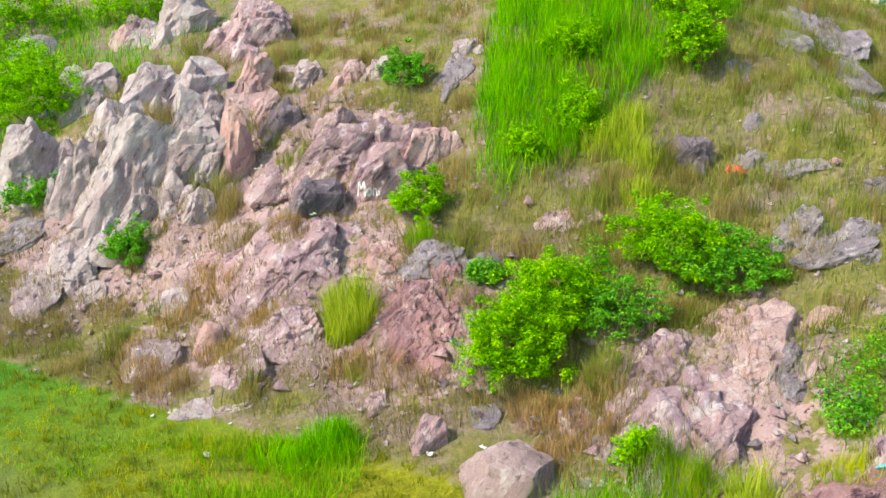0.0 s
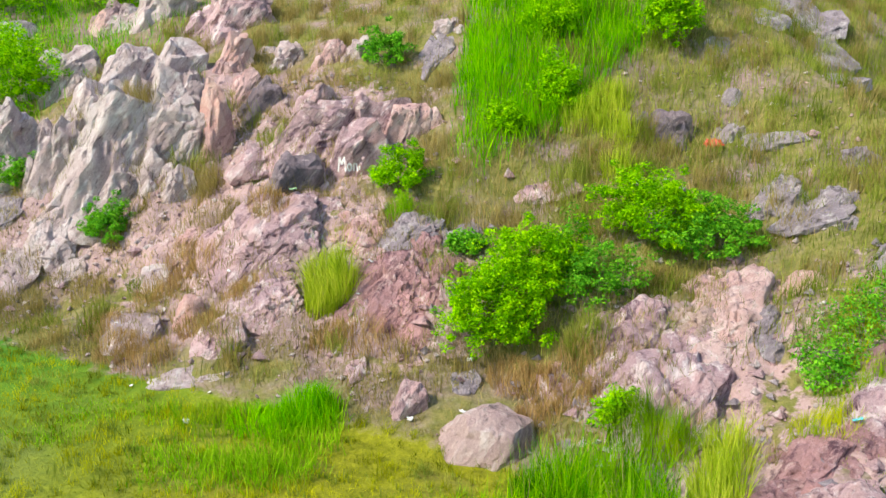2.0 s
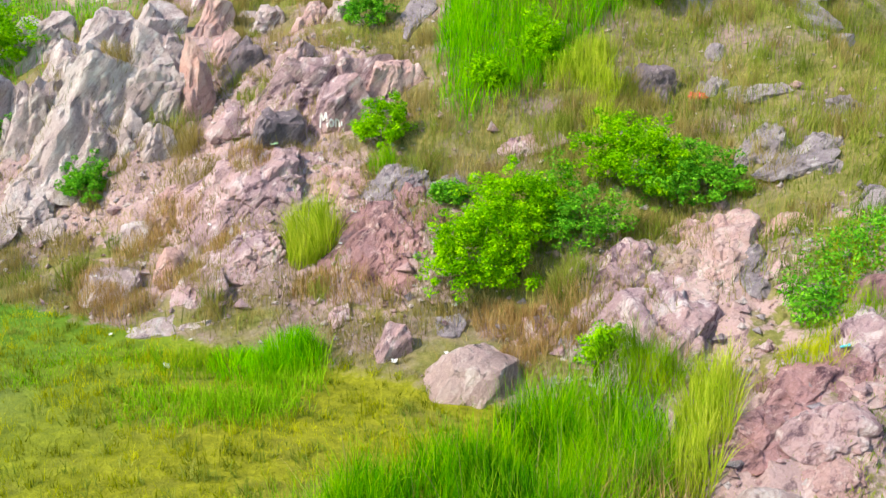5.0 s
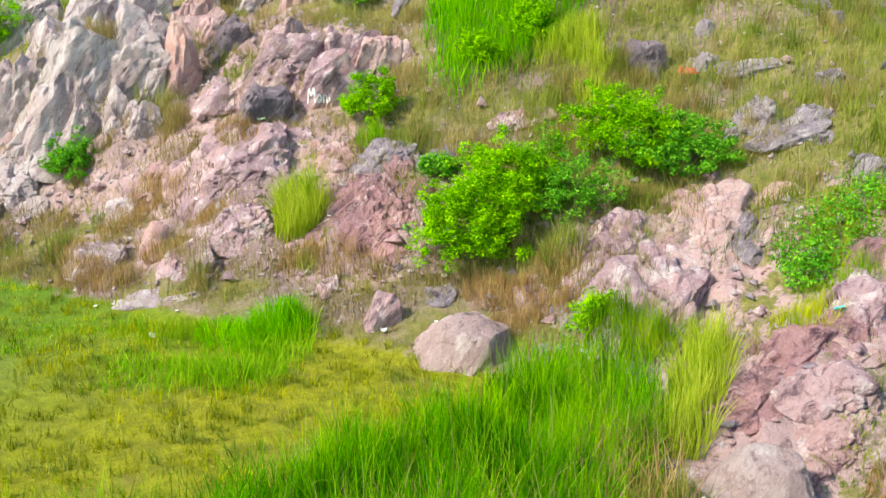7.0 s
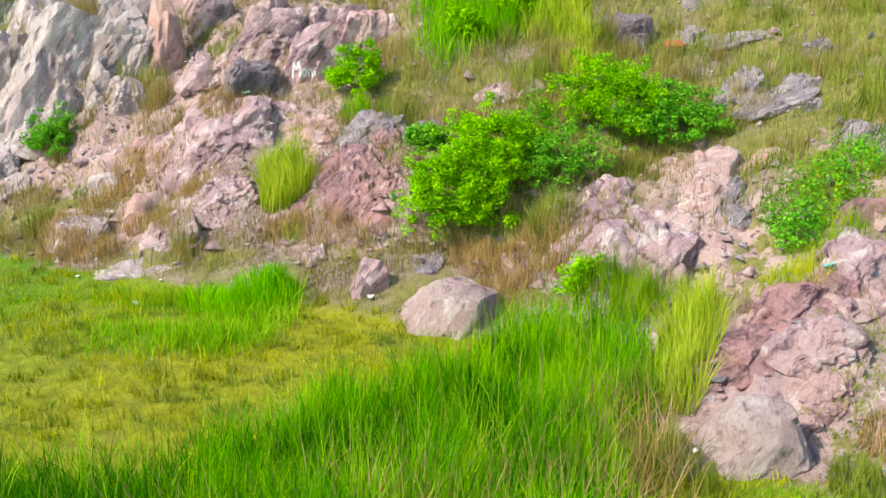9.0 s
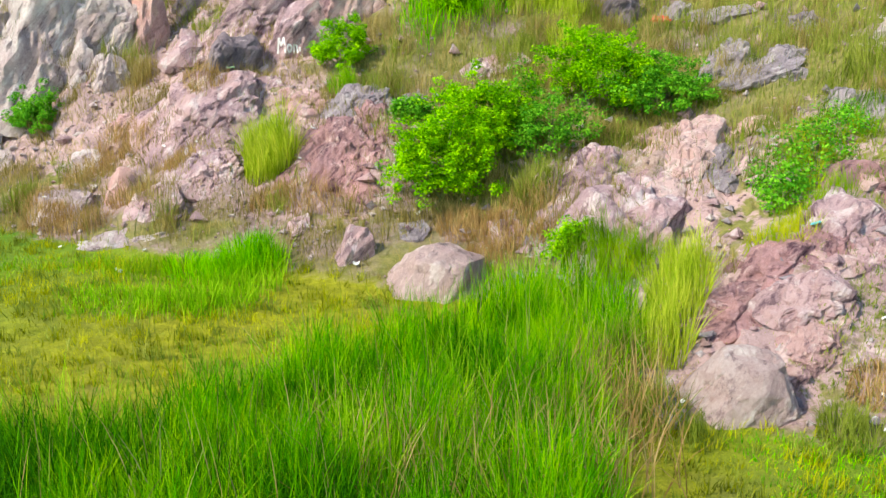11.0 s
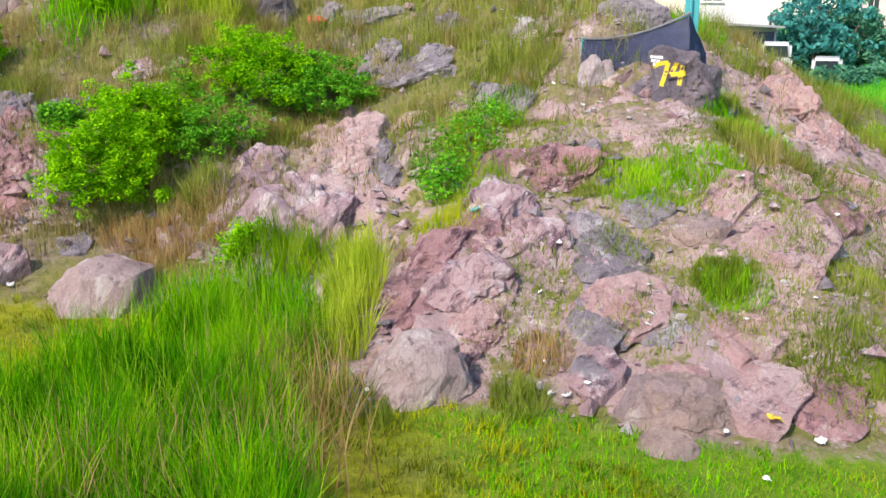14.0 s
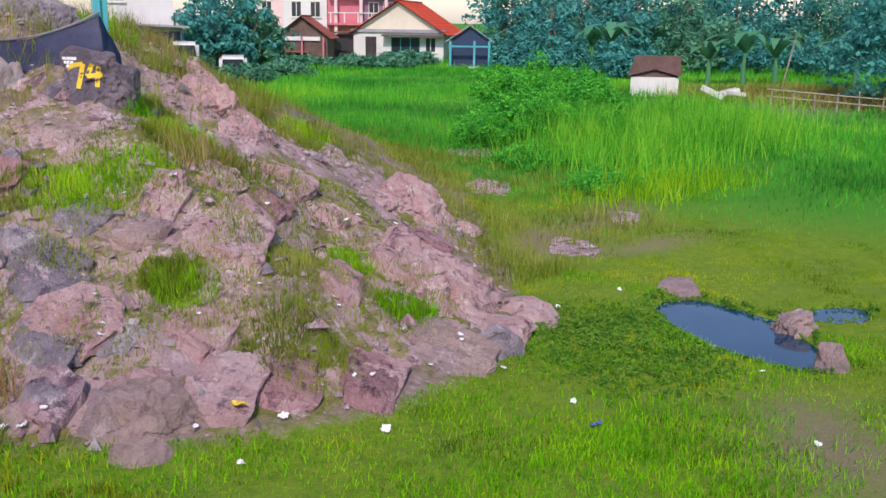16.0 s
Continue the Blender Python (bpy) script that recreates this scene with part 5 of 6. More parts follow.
strew(scrap(plastic_green, 9, 0.16, "pale green plastic scrap below the dark rock"), [(-4.0, 19.6)], 9)

# ---- loose stones ----
def loose_stones(name, n, keep, size, seed, material, label):
    rng = np.random.default_rng(seed)
    x, y = scatter(n, -12, 6, 16, 24, seed, keep)
    k = len(x)
    octa = np.array([(1, 0, 0), (-1, 0, 0), (0, 1, 0), (0, -1, 0), (0, 0, 1), (0, 0, -1)], float)
    tri = np.array([(0, 2, 4), (2, 1, 4), (1, 3, 4), (3, 0, 4), (2, 0, 5), (1, 2, 5), (3, 1, 5), (0, 3, 5)])
    s = size * np.minimum(rng.lognormal(0, 0.5, k), 1.8)
    v = octa[None] * s[:, None, None] * rng.uniform(0.5, 1.2, (k, 6, 1)) + rng.normal(0, 0.25, (k, 6, 3)) * s[:, None, None]
    v[:, :, 2] *= 0.7
    v += np.stack([x, y, surface(x, y) + 0.25 * s], 1)[:, None]
    ob = mesh_from(name, v.reshape(-1, 3), (np.arange(k)[:, None, None] * 6 + tri[None]).reshape(-1, 3), material)
    return tagged(ob, label, "stones", kind="stuff")


def scree(x, y):
    return np.clip(inside_distance(x, y, FOOT) * 2 + 0.3, 0, 1) * (0.15 + 0.85 * drift(x, y, 1.4, 9.0)) * np.clip(rocky(x, y) + 0.25, 0, 1) * np.where((x > 3.5) & (y < 14), 0.75, 1.0)


loose_stones("loose_stones", 16000, scree, 0.035, 71, rock_pink, "loose pinkish stones and gravel between the rocks")
loose_stones("loose_stones", 1500, scree, 0.10, 73, rock_pink, "broken pink rock fragments between the rocks")
loose_stones("loose_stones", 1200, scree, 0.09, 74, rock_grey, "broken grey rock fragments between the rocks")
loose_stones("loose_stones", 9000, scree, 0.05, 72, rock_pale, "loose pale stones between the rocks")


# ---- grass ----
def stuff(ob, label):
    return tagged(ob, label, "grass", kind="stuff")


LUSH_LOW = [(-7.5, 5.2), (-6.2, 7.2), (-3.8, 8.3), (-2.6, 8.6), (-1.9, 9.6), (-1.3, 10.5), (-0.6, 11.0), (0.3, 11.6), (0.5, 12.7), (1.6, 13.1), (2.4, 12.4), (2.9, 11.4), (2.4, 10.2), (1.9, 8.8), (1.7, 7), (1.9, 5.2)]
LUSH_HIGH = [(-0.8, 25.1), (-0.5, 29.0), (6.8, 29.0), (5.5, 25.6), (4.2, 24.3), (3.0, 22.6), (2.2, 21.6), (0.9, 20.4), (-0.2, 19.7), (-0.8, 20.1), (-0.9, 21.7)]


def low_patch(x, y):
    return np.clip(inside_distance(x, y, LUSH_LOW) * 2.2 + 0.1, 0, 1)


def high_patch(x, y):
    return np.clip(inside_distance(x, y, LUSH_HIGH) * 2.2 + 0.1, 0, 1)


def turf_area(x, y):
    e = inside_distance(x, y, FOOT)
    wet = pond_depth(x, y)
    return np.where(e < 0.15, 1.0, 0.0) * (wet < 0.42) * (1 - 0.8 * bump(x, y, 10.6, 2.6, 1.6, 0.8, 0.5)) * (1 - 0.93 * bare_patches(x, y))


def hill_area(x, y):
    return np.clip(inside_distance(x, y, FOOT) * 2, 0, 1)


x, y = scatter(105000, -8, 4.5, 3, 13.2, 11, lambda x, y: low_patch(x, y) * np.clip(0.15 + 1.0 * drift(x, y, 2.6, 3.0), 0, 1))
stuff(blades("tall_grass", x, y, (0.40 + 0.72 * drift(x, y, 2.3, 8.0)) * np.where(x < -2.6, 0.75, 1.0) * (0.5 + 0.5 * low_patch(x, y)), 0.0145, 0.38, grass_with_shade, 12, segs=3), "dense tall bright green grass at the foot of the slope")
x, y = scatter(30000, -1.5, 19, 6, 29.5, 13, lambda x, y: high_patch(x, y) * (0.35 + 0.65 * drift(x, y, 1.2, 5.0)))
stuff(blades("tall_grass", x, y, (0.6 + 0.5 * drift(x, y, 1.4, 2.0)) * (0.45 + 0.55 * high_patch(x, y)), 0.022, 0.28, grass_lush, 14, segs=3), "dense tall bright green grass high on the slope")
x, y = scatter(70000, -13, 4, 18, 18, 15, lambda x, y: turf_area(x, y) * (x < 4.5))
stuff(blades("lawn_grass", x, y, 0.04 + 0.20 * (drift(x, y, 2.2, 2.0) * drift(x, y, 5.0, 3.0)) , 0.013, 0.6, grass_lawn, 16, segs=2), "short patchy yellow-green turf")
x, y = scatter(85000, 1, 2, 22, 14, 17, lambda x, y: turf_area(x, y) * np.clip((x - 2.5) / 2, 0, 1))
stuff(blades("meadow_grass", x, y, 0.04 + 0.16 * drift(x, y, 1.3, 4.0) * drift(x, y, 3.1, 5.0), 0.015, 0.6, grass_green_short, 18, segs=2), "short bright green meadow grass")
x, y = scatter(62000, -16, 13, 14, 30, 19, lambda x, y: hill_area(x, y) * np.clip(1.7 * drift(x, y, 0.9, 1.0) - 0.35, 0.04, 1) * np.where((x > 3.5) & (y < 14), 0.10, 1))
stuff(blades("dry_grass", x, y, 0.18 + 0.22 * drift(x, y, 0.8, 3.0), 0.012, 0.5, grass_dry, 20), "sparse straw-coloured dry grass among the rocks")
x, y = scatter(120000, -16, 14, 17, 33, 21, lambda x, y: hill_area(x, y) * np.clip(np.where(x > 0.5, 1.0, 0.3) * (0.35 + 1.2 * drift(x, y, 0.6, 5.0)) - 0.15 - 0.75 * rocky(x, y), 0, 1) * np.clip((y - 13.5) / 2, 0, 1))
stuff(blades("olive_grass", x, y, 0.24 + 0.34 * drift(x, y, 0.7, 6.0), 0.015, 0.45, grass_olive, 22, segs=2), "olive green wild grass over the upper slope")
GREEN_SPOTS = ((7.4, 12.1, 0.7), (8.2, 11.8, 0.6), (7.2, 9.7, 0.6), (9.7, 12.4, 0.8), (8.8, 9.4, 0.6), (7.9, 8.7, 0.6), (6.1, 9.3, 0.4), (5.3, 10.8, 0.45), (4.8, 9.9, 0.5), (10.5, 8.6, 0.7),
               (7.75, 7.8, 0.5), (6.6, 10.9, 0.35), (9.3, 10.6, 0.6), (10.3, 10.3, 0.7), (11.6, 11.2, 0.8), (9.4, 8.2, 0.45), (10.0, 13.6, 0.6), (6.3, 12.9, 0.5), (7.0, 13.7, 0.6), (6.0, 14.6, 0.8), (12.3, 12.2, 0.8))


def green_spots(x, y):
    return np.clip(sum(1.5 * np.exp(-((x - a) ** 2 + (y - b) ** 2) / (1.5 * r * r)) for a, b, r in GREEN_SPOTS), 0, 1)


x, y = scatter(42000, 2.5, 6.5, 15, 17, 27, lambda x, y: hill_area(x, y) * np.clip(2.6 * drift(x, y, 1.5, 7.0) - 1.0, 0, 1))
x, y, z = in_joints(x, y, 0.3, 0.0)
stuff(blades("ledge_grass", x, y, 0.03 + 0.07 * drift(x, y, 1.6, 7.0), 0.012, 0.7, grass_olive, 28, segs=2, z=z), "short olive grass in the cracks between rock slabs")
x, y = scatter(95000, 2.5, 6.5, 15, 17, 67, lambda x, y: hill_area(x, y) * np.clip(1.6 * green_spots(x, y) - 0.55, 0, 1))
x, y, z = in_joints(x, y, 0.3, 0.06)
stuff(blades("ledge_grass", x, y, 0.05 + 0.09 * green_spots(x, y), 0.013, 0.7, grass_ledge, 68, segs=2, z=z), "olive and green grass patches between rock slabs")
x, y = scatter(88000, -12, 12, 4, 24, 29, lambda x, y: hill_area(x, y) * np.clip(1.9 * drift(x, y, 1.3, 11.0) - 0.5, 0, 1))
x, y, z = in_joints(x, y, 0.35, 0.05)
stuff(blades("ledge_grass", x, y, 0.12 + 0.25 * drift(x, y, 1.6, 7.0), 0.011, 0.5, grass_straw, 30, segs=2, z=z), "straw and olive grass in hollows between the rocks")
x, y = scatter(290000, 15, 3, 75, 62, 23, lambda x, y: (inside_distance(x, y, FOOT) < -1) * np.clip((np.hypot(x - 17, y - 5.5) - 3.5) / 7 * (0.3 + drift(x, y, 0.5, 2.0)), 0, 1) * np.exp(-np.hypot(x - 20, y - 12) / 35) * (1 - 0.9 * bump(x, y, 46, 16, 9, 5)))
stuff(blades("field_grass", x, y, (0.16 + 0.5 * drift(x, y, 0.25, 6.0)) * np.clip((np.hypot(x - 17, y - 5.5) - 1) / 10, 0.3, 1), 0.02 + 0.035 * np.clip((x - 18) / 25, 0, 1), 0.45, grass_field, 24, segs=1), "lush deep green field grass")
x, y = scatter(42000, 19, 7, 44, 24, 25, lambda x, y: np.clip(bump(x, y, 31.5, 14.4, 6.5, 3.4, -0.1) * 1.7 - 0.3, 0, 1) * (inside_distance(x, y, FOOT) < -0.5))
stuff(blades("reeds", x, y, 2.0 * (0.45 + 0.55 * drift(x, y, 0.7, 1.0)), 0.034, 0.34, grass_reed, 26, segs=4), "tall bright green reed grass in the field")

x, y = scatter(26000, -20, 21, -6, 36, 31, lambda x, y: hill_area(x, y) * np.clip(1.6 * bump(x, y, -15, 29, 5, 4.5, 0.4) - 0.2, 0, 1) * (0.3 + 0.7 * drift(x, y, 0.9, 2.0)))
stuff(blades("slope_grass", x, y, 0.5, 0.025, 0.4, grass_lush, 32), "bright green wild grass on the far side of the rocks")
x, y = scatter(900, -8, 4.5, 3, 13, 33, low_patch)
stuff(blades("dry_stems", x, y, 1.15, 0.012, 0.35, grass_dry, 34, segs=4), "straw-coloured dry stems standing in the tall grass")
x, y = scatter(11000, 9, 3, 19, 9.5, 35, lambda x, y: np.clip(1.6 * bump(x, y, 12.6, 6.1, 2.2, 1.5, 0.6) - 0.3, 0, 1) * (pond_depth(x, y) < 0.5) + 0.7 * (np.abs(pond_depth(x, y) - 0.42) < 0.1))
v, f = leaf_cloud(np.stack([x, y, np.maximum(land(x, y), 0.36) + 0.04], 1), 0.06, 9, 0.028, 36, 0.7)
tagged(mesh_from("pond_plants", v, f, leaf_dull), "small leafy water plants along the pond's edge", "plants", kind="stuff")

rng = np.random.default_rng(41)
cx, cy = scatter(3600, -13, 4, 5, 18, 42, turf_area)
x, y = (np.repeat(c, 14) + rng.normal(0, 0.05, 14 * len(c)) for c in (cx, cy))
stuff(blades("turf_clumps", x, y, np.repeat(rng.uniform(0.07, 0.25, len(cx)), 14), 0.013, 0.6, grass_lawn, 43, segs=2), "small raised clumps of yellow-green turf")
cx, cy = scatter(2600, -13, 4, 5, 18, 142, lambda x, y: turf_area(x, y) * drift(x, y, 1.1, 6.0))
x, y = (np.repeat(c, 16) + rng.normal(0, 0.06, 16 * len(c)) for c in (cx, cy))
stuff(blades("turf_clumps", x, y, np.repeat(rng.uniform(0.10, 0.26, len(cx)), 16), 0.015, 0.6, grass_olive, 143, segs=2), "small darker green clumps in the turf")
x, y = scatter(60000, 14, 9, 31, 25, 44, lambda x, y: np.clip(1 - np.abs(inside_distance(x, y, FOOT) + 0.5) / 4.5, 0, 1) * (0.2 + 0.8 * drift(x, y, 0.9, 6.0)) * (1 - 0.85 * bump(x, y, 15.8, 12.8, 3.0, 2.0, 0.6)))
stuff(blades("bank_grass", x, y, 0.15 + 0.35 * drift(x, y, 0.9, 6.0), 0.02, 0.5, grass_olive, 45, segs=2), "olive yellow grass on the far bank of the ridge")
x, y = scatter(34000, 6, 2, 16, 9, 46, lambda x, y: turf_area(x, y) * np.clip(1.6 * bump(x, y, 9.3, 3.6, 2.8, 1.6, 0.6) - 0.2 - 0.6 * drift(x, y, 1.6, 1.0), 0, 1))
stuff(blades("lush_turf", x, y, 0.17, 0.014, 0.6, grass_lush, 47, segs=2), "patch of lush bright green grass in the meadow")

x, y = scatter(26000, -8, 4.5, 3, 13.2, 51, lambda x, y: low_patch(x, y) * np.clip(2.2 * drift(x, y, 1.8, 6.0) - 0.8 + 1.2 * np.clip((y - 10.6) / 1.5, 0, 1), 0, 1))
stuff(blades("yellow_grass", x, y, 0.92, 0.012, 0.40, grass_yellow, 52, segs=3), "yellow-green blades standing in the tall grass")
x, y = scatter(4200, -2, 5.5, 2.6, 11.5, 53, lambda x, y: np.clip(1.5 * bump(x, y, 0.3, 7.9, 1.3, 1.0) + 1.2 * bump(x, y, 1.9, 9.6, 0.7, 1.4) - 0.15, 0, 1))
stuff(blades("withered_grass", x, y, 0.85, 0.015, 0.4, grass_rust, 54, segs=3), "withered brown blades mixed into the tall grass")
cx, cy = scatter(860, -11, 15, 15, 30, 55, lambda x, y: hill_area(x, y) * np.clip(0.9 - 0.6 * rocky(x, y), 0, 1) * (0.3 + 0.7 * drift(x, y, 0.8, 4.0)))
x, y = (np.repeat(c, 70) + rng.normal(0, 0.11, 70 * len(c)) for c in (cx, cy))
stuff(blades("straw_clumps", x, y, np.repeat(rng.uniform(0.3, 0.65, len(cx)), 70), 0.013, 0.45, grass_dry, 56, segs=2), "tall straw-coloured grass clumps over the slope")
cx, cy = scatter(520, -11, 15, 15, 30, 57, lambda x, y: hill_area(x, y) * np.where(x > 1, 1.0, 0.35) * np.clip(0.9 - 0.7 * rocky(x, y), 0, 1))
x, y = (np.repeat(c, 70) + rng.normal(0, 0.12, 70 * len(c)) for c in (cx, cy))
stuff(blades("green_clumps", x, y, np.repeat(rng.uniform(0.3, 0.6, len(cx)), 70), 0.014, 0.45, grass_olive, 58, segs=2), "green wild grass clumps over the slope")

LUSH_EDGE = [(-6.6, 14.6), (-5.0, 14.9), (-3.6, 14.9), (-2.6, 15.0), (-2.0, 14.4), (-1.9, 12.4), (-3.0, 11.6), (-6.6, 11.6), (-7.6, 13.0)]
x, y = scatter(16000, -8, 11, -1.5, 15.2, 61, lambda x, y: np.clip(inside_distance(x, y, LUSH_EDGE) * 1.6, 0, 1) * np.clip(2.6 * drift(x, y, 1.1, 4.0) - 1.1 + 0.5 * np.clip((x + 5) / 2, 0, 1), 0, 1))
stuff(blades("tall_grass", x, y, (0.16 + 0.40 * np.clip((x + 5.5) / 3.5, 0, 1)) * (0.5 + 0.6 * drift(x, y, 1.6, 2.0)), 0.015, 0.5, grass_yellow, 62, segs=3), "bright green grass growing along the foot of the rocks")
x, y = scatter(60000, 3, 2, 16, 9, 63, lambda x, y: turf_area(x, y) * np.clip(1.6 * drift(x, y, 0.8, 3.0) - 0.5, 0, 1))
stuff(blades("lush_turf", x, y, 0.05 + 0.12 * drift(x, y, 0.8, 3.0), 0.014, 0.7, grass_lush, 64, segs=2), "brighter lush green growth within the meadow turf")
# extra blades whose dark colour paints shade into the low tall grass
x, y = scatter(26000, -8, 4.5, 2.2, 9, 171, lambda x, y: low_patch(x, y) * np.clip(1.5 * bump(x, y, -3.4, 7.2, 1.5, 0.9) + 0.9 * bump(x, y, -1.2, 7.0, 0.7, 0.6) + 0.9 * bump(x, y, 1.1, 8.4, 0.4, 1.4) - 0.1, 0, 1))
stuff(blades("dark_grass", x, y, 0.75, 0.016, 0.4, grass_shade, 172, segs=3), "tall grass blades coloured dark for the shaded parts of the tall grass")
x, y = scatter(26000, 44, 4, 62, 26, 181, lambda x, y: np.clip(1.5 * bump(x, y, 50, 13, 4.5, 9, 0.3) - 0.2, 0, 1))
stuff(blades("dry_stalks", x, y, 0.9 * (0.4 + 0.6 * drift(x, y, 0.6, 3.0)), 0.05, 0.5, grass_straw, 182, segs=2), "brown dry stalks along the far edge of the field")
x, y = scatter(9000, 19, 6, 32, 15, 71, lambda x, y: np.clip(1.7 * bump(x, y, 24.5, 11.0, 3.2, 1.3, -0.3) - 0.3, 0, 1))
stuff(blades("yellow_reeds", x, y, 0.9 * (0.5 + 0.5 * drift(x, y, 0.9, 2.0)), 0.03, 0.4, grass_yellow, 72, segs=2), "yellowing reed grass along the edge of the field")
for k, (x, y, w, h) in enumerate(((31.0, 19.6, 3.2, 2.0), (29.6, 18.4, 2.6, 1.6), (33.2, 21.4, 3.2, 2.0), (33.8, 18.8, 2.8, 1.7))):
    bush("bush", x, y, w, w, h, leaf_field, 150 + k, "big lush green bush standing among field reeds", 0.075, 190, 40, 0.3, False)


for k, (x, y, w, h) in enumerate(((29.3, 18.7, 2.4, 1.5), (31.4, 18.4, 2.6, 2.0), (32.3, 21.2, 3.0, 2.0), (34.4, 19.4, 2.6, 2.2), (27.9, 19.6, 1.8, 1.0))):
    bush("bush", x, y, w, w * 0.9, h, leaf_field, 190 + k, "spreading bright green bush at the edge of the reeds", 0.075, 170, 36, 0.3, False)


# ---- the village behind the field ----
def at(x, y, turn):
    return pose(x, y, ground_z(x, y) - 0.05, 0, 0, turn)


def thing(name, m, label, category, group=""):
    ob = tagged(new(name), label, category, group)
    ob.matrix_world = m
    return ob


def window(parent, x, y, z, w, h, frame_mat=white_paint, bars=2):
    """A window in a wall that faces -y: frame, panes, sill."""
    fr = bmesh.new()
    for x0, z0, x1, z1 in ((0, 0, w, 0.07), (0, h - 0.07, w, h), (0, 0.07, 0.07, h - 0.07), (w - 0.07, 0.07, w, h - 0.07)):
        box(fr, x + x0, y - 0.06, z + z0, x + x1, y + 0.04, z + z1)
    for k in range(1, bars):
        box(fr, x + w * k / bars - 0.03, y - 0.05, z + 0.07, x + w * k / bars + 0.03, y + 0.04, z + h - 0.07)
    ob = part("window", fr, frame_mat, parent)
    part("pane", boxed(x + 0.06, y - 0.02, z + 0.06, x + w - 0.06, y - 0.005, z + h - 0.06), dark_glass, ob)
    part("sill", boxed(x - 0.08, y - 0.14, z - 0.07, x + w + 0.08, y - 0.002, z - 0.004, 0.01), frame_mat, ob)
    return ob


def tiled_slope(parent, x0, x1, z0, z1, y0, y1, material, courses=10):
    """One roof slope from the eave (x0, z0) to the ridge (x1, z1), in overlapping courses."""
    bm = bmesh.new()
    for k in range(courses):
        a, b = k / courses, (k + 1) / courses + 0.02
        xa, xb, za, zb = x0 + (x1 - x0) * a, x0 + (x1 - x0) * b, z0 + (z1 - z0) * a, z0 + (z1 - z0) * b
        n = int((y1 - y0) / 0.3)
        for j in range(n):
            ya, yb = y0 + (y1 - y0) * j / n, y0 + (y1 - y0) * (j + 1) / n
            ym = (ya + yb) / 2
            v = [bm.verts.new(c) for c in ((xa, ya, za + 0.05), (xa, ym, za + 0.10), (xa, yb, za + 0.05), (xb, yb, zb), (xb, ym, zb + 0.05), (xb, ya, zb))]
            bm.faces.new((v[0], v[1], v[4], v[5])), bm.faces.new((v[1], v[2], v[3], v[4]))
    return part("roof", bm, material, parent)


def gable_house(m, w, d, eave, ridge, wall_mat, roof_mat, label, gable_mat=None, over=0.4, courses=10):
    """A one-storey house whose gable faces -y."""
    h = thing("house", m, label, "house", "houses of the village")
    part("wall", boxed(-w / 2, 0, 0, w / 2, d, eave), wall_mat, h)
    part("gable", prism([(-w / 2, eave), (w / 2, eave), (0, ridge)], 0.02, d - 0.02), gable_mat or wall_mat, h)
    for s in (-1, 1):
        tiled_slope(h, s * (w / 2 + over), 0, eave - over * (ridge - eave) / (w / 2) + 0.06, ridge + 0.06, -over, d + over, roof_mat, courses)
    part("ridge_cap", boxed(-0.12, -over, ridge + 0.06, 0.12, d + over, ridge + 0.18, 0.03), roof_mat, h)
    return h


# white house with the red roof
h = gable_house(at(62.0, 52.0, -62), 7.4, 9.5, 2.35, 4.75, white_paint, red_tile, "white one-storey house with a bright red tiled roof", cream_paint, 0.45, 12)
part("gable_trim", prism([(-3.7, 2.35), (3.7, 2.35), (3.9, 2.6), (-3.9, 2.6)], -0.15, 0.01), grey_sheet, h)
part("porch_shade", boxed(-1.2, -0.9, 2.05, 3.9, -0.16, 2.2, 0.02), old_wood, h)
window(h, -0.6, 0, 0.7, 2.4, 1.3, teal_paint, 3)
window(h, 2.2, 0, 0.8, 0.9, 1.2, white_paint, 2)
part("door", boxed(-2.7, -0.05, 0, -1.8, 0.03, 2.0, 0.01), dark_wood, h)

# pink building with several storeys
h = thing("apartment_building", at(70.3, 68.2, -46), "pink and white building of three storeys behind the houses", "building", "houses of the village")
part("wall", boxed(-6.6, 0, 0, -3.9, 9, 9.5), pale_pink_paint, h, "pale pink plastered wall")
part("wall", boxed(-3.9, -0.3, 0, 0.2, 9, 9.6), white_paint, h, "white plastered wall")
part("wall", boxed(0.2, 0, 0, 7.2, 9, 9.3), pink_paint, h, "strong pink plastered wall")
part("recess", boxed(3.6, -0.05, 2.6, 6.9, -0.006, 8.6), mauve_paint, h)
for k in range(3):
    part("column", boxed(0.9 + 2.4 * k, -1.0, 0, 1.2 + 2.4 * k, -0.7, 9.2, 0.03), pale_pink_paint, h)
for z in (3.0, 6.0):
    b = part("balcony", boxed(0.3, -1.2, z - 0.2, 7.2, -0.06, z), pink_paint, h)
    for k in range(6):
        part("baluster", boxed(0.5 + 1.3 * k, -1.15, z + 0.004, 0.62 + 1.3 * k, -1.05, z + 0.9), white_paint, b)
    part("handrail", boxed(0.3, -1.17, z + 0.9, 7.2, -1.03, z + 1.0, 0.01), white_paint, b)
    for x in (-6.0, -3.2, -1.4, 4.2, 5.6):
        window(h, x, -0.31 if -3.9 < x < 0.2 else (-0.06 if x > 3 else 0), z + 0.5, 1.0, 1.5)
part("roof", boxed(-6.9, -0.6, 9.62, 7.5, 9.3, 9.85, 0.03), rust_tile, h)

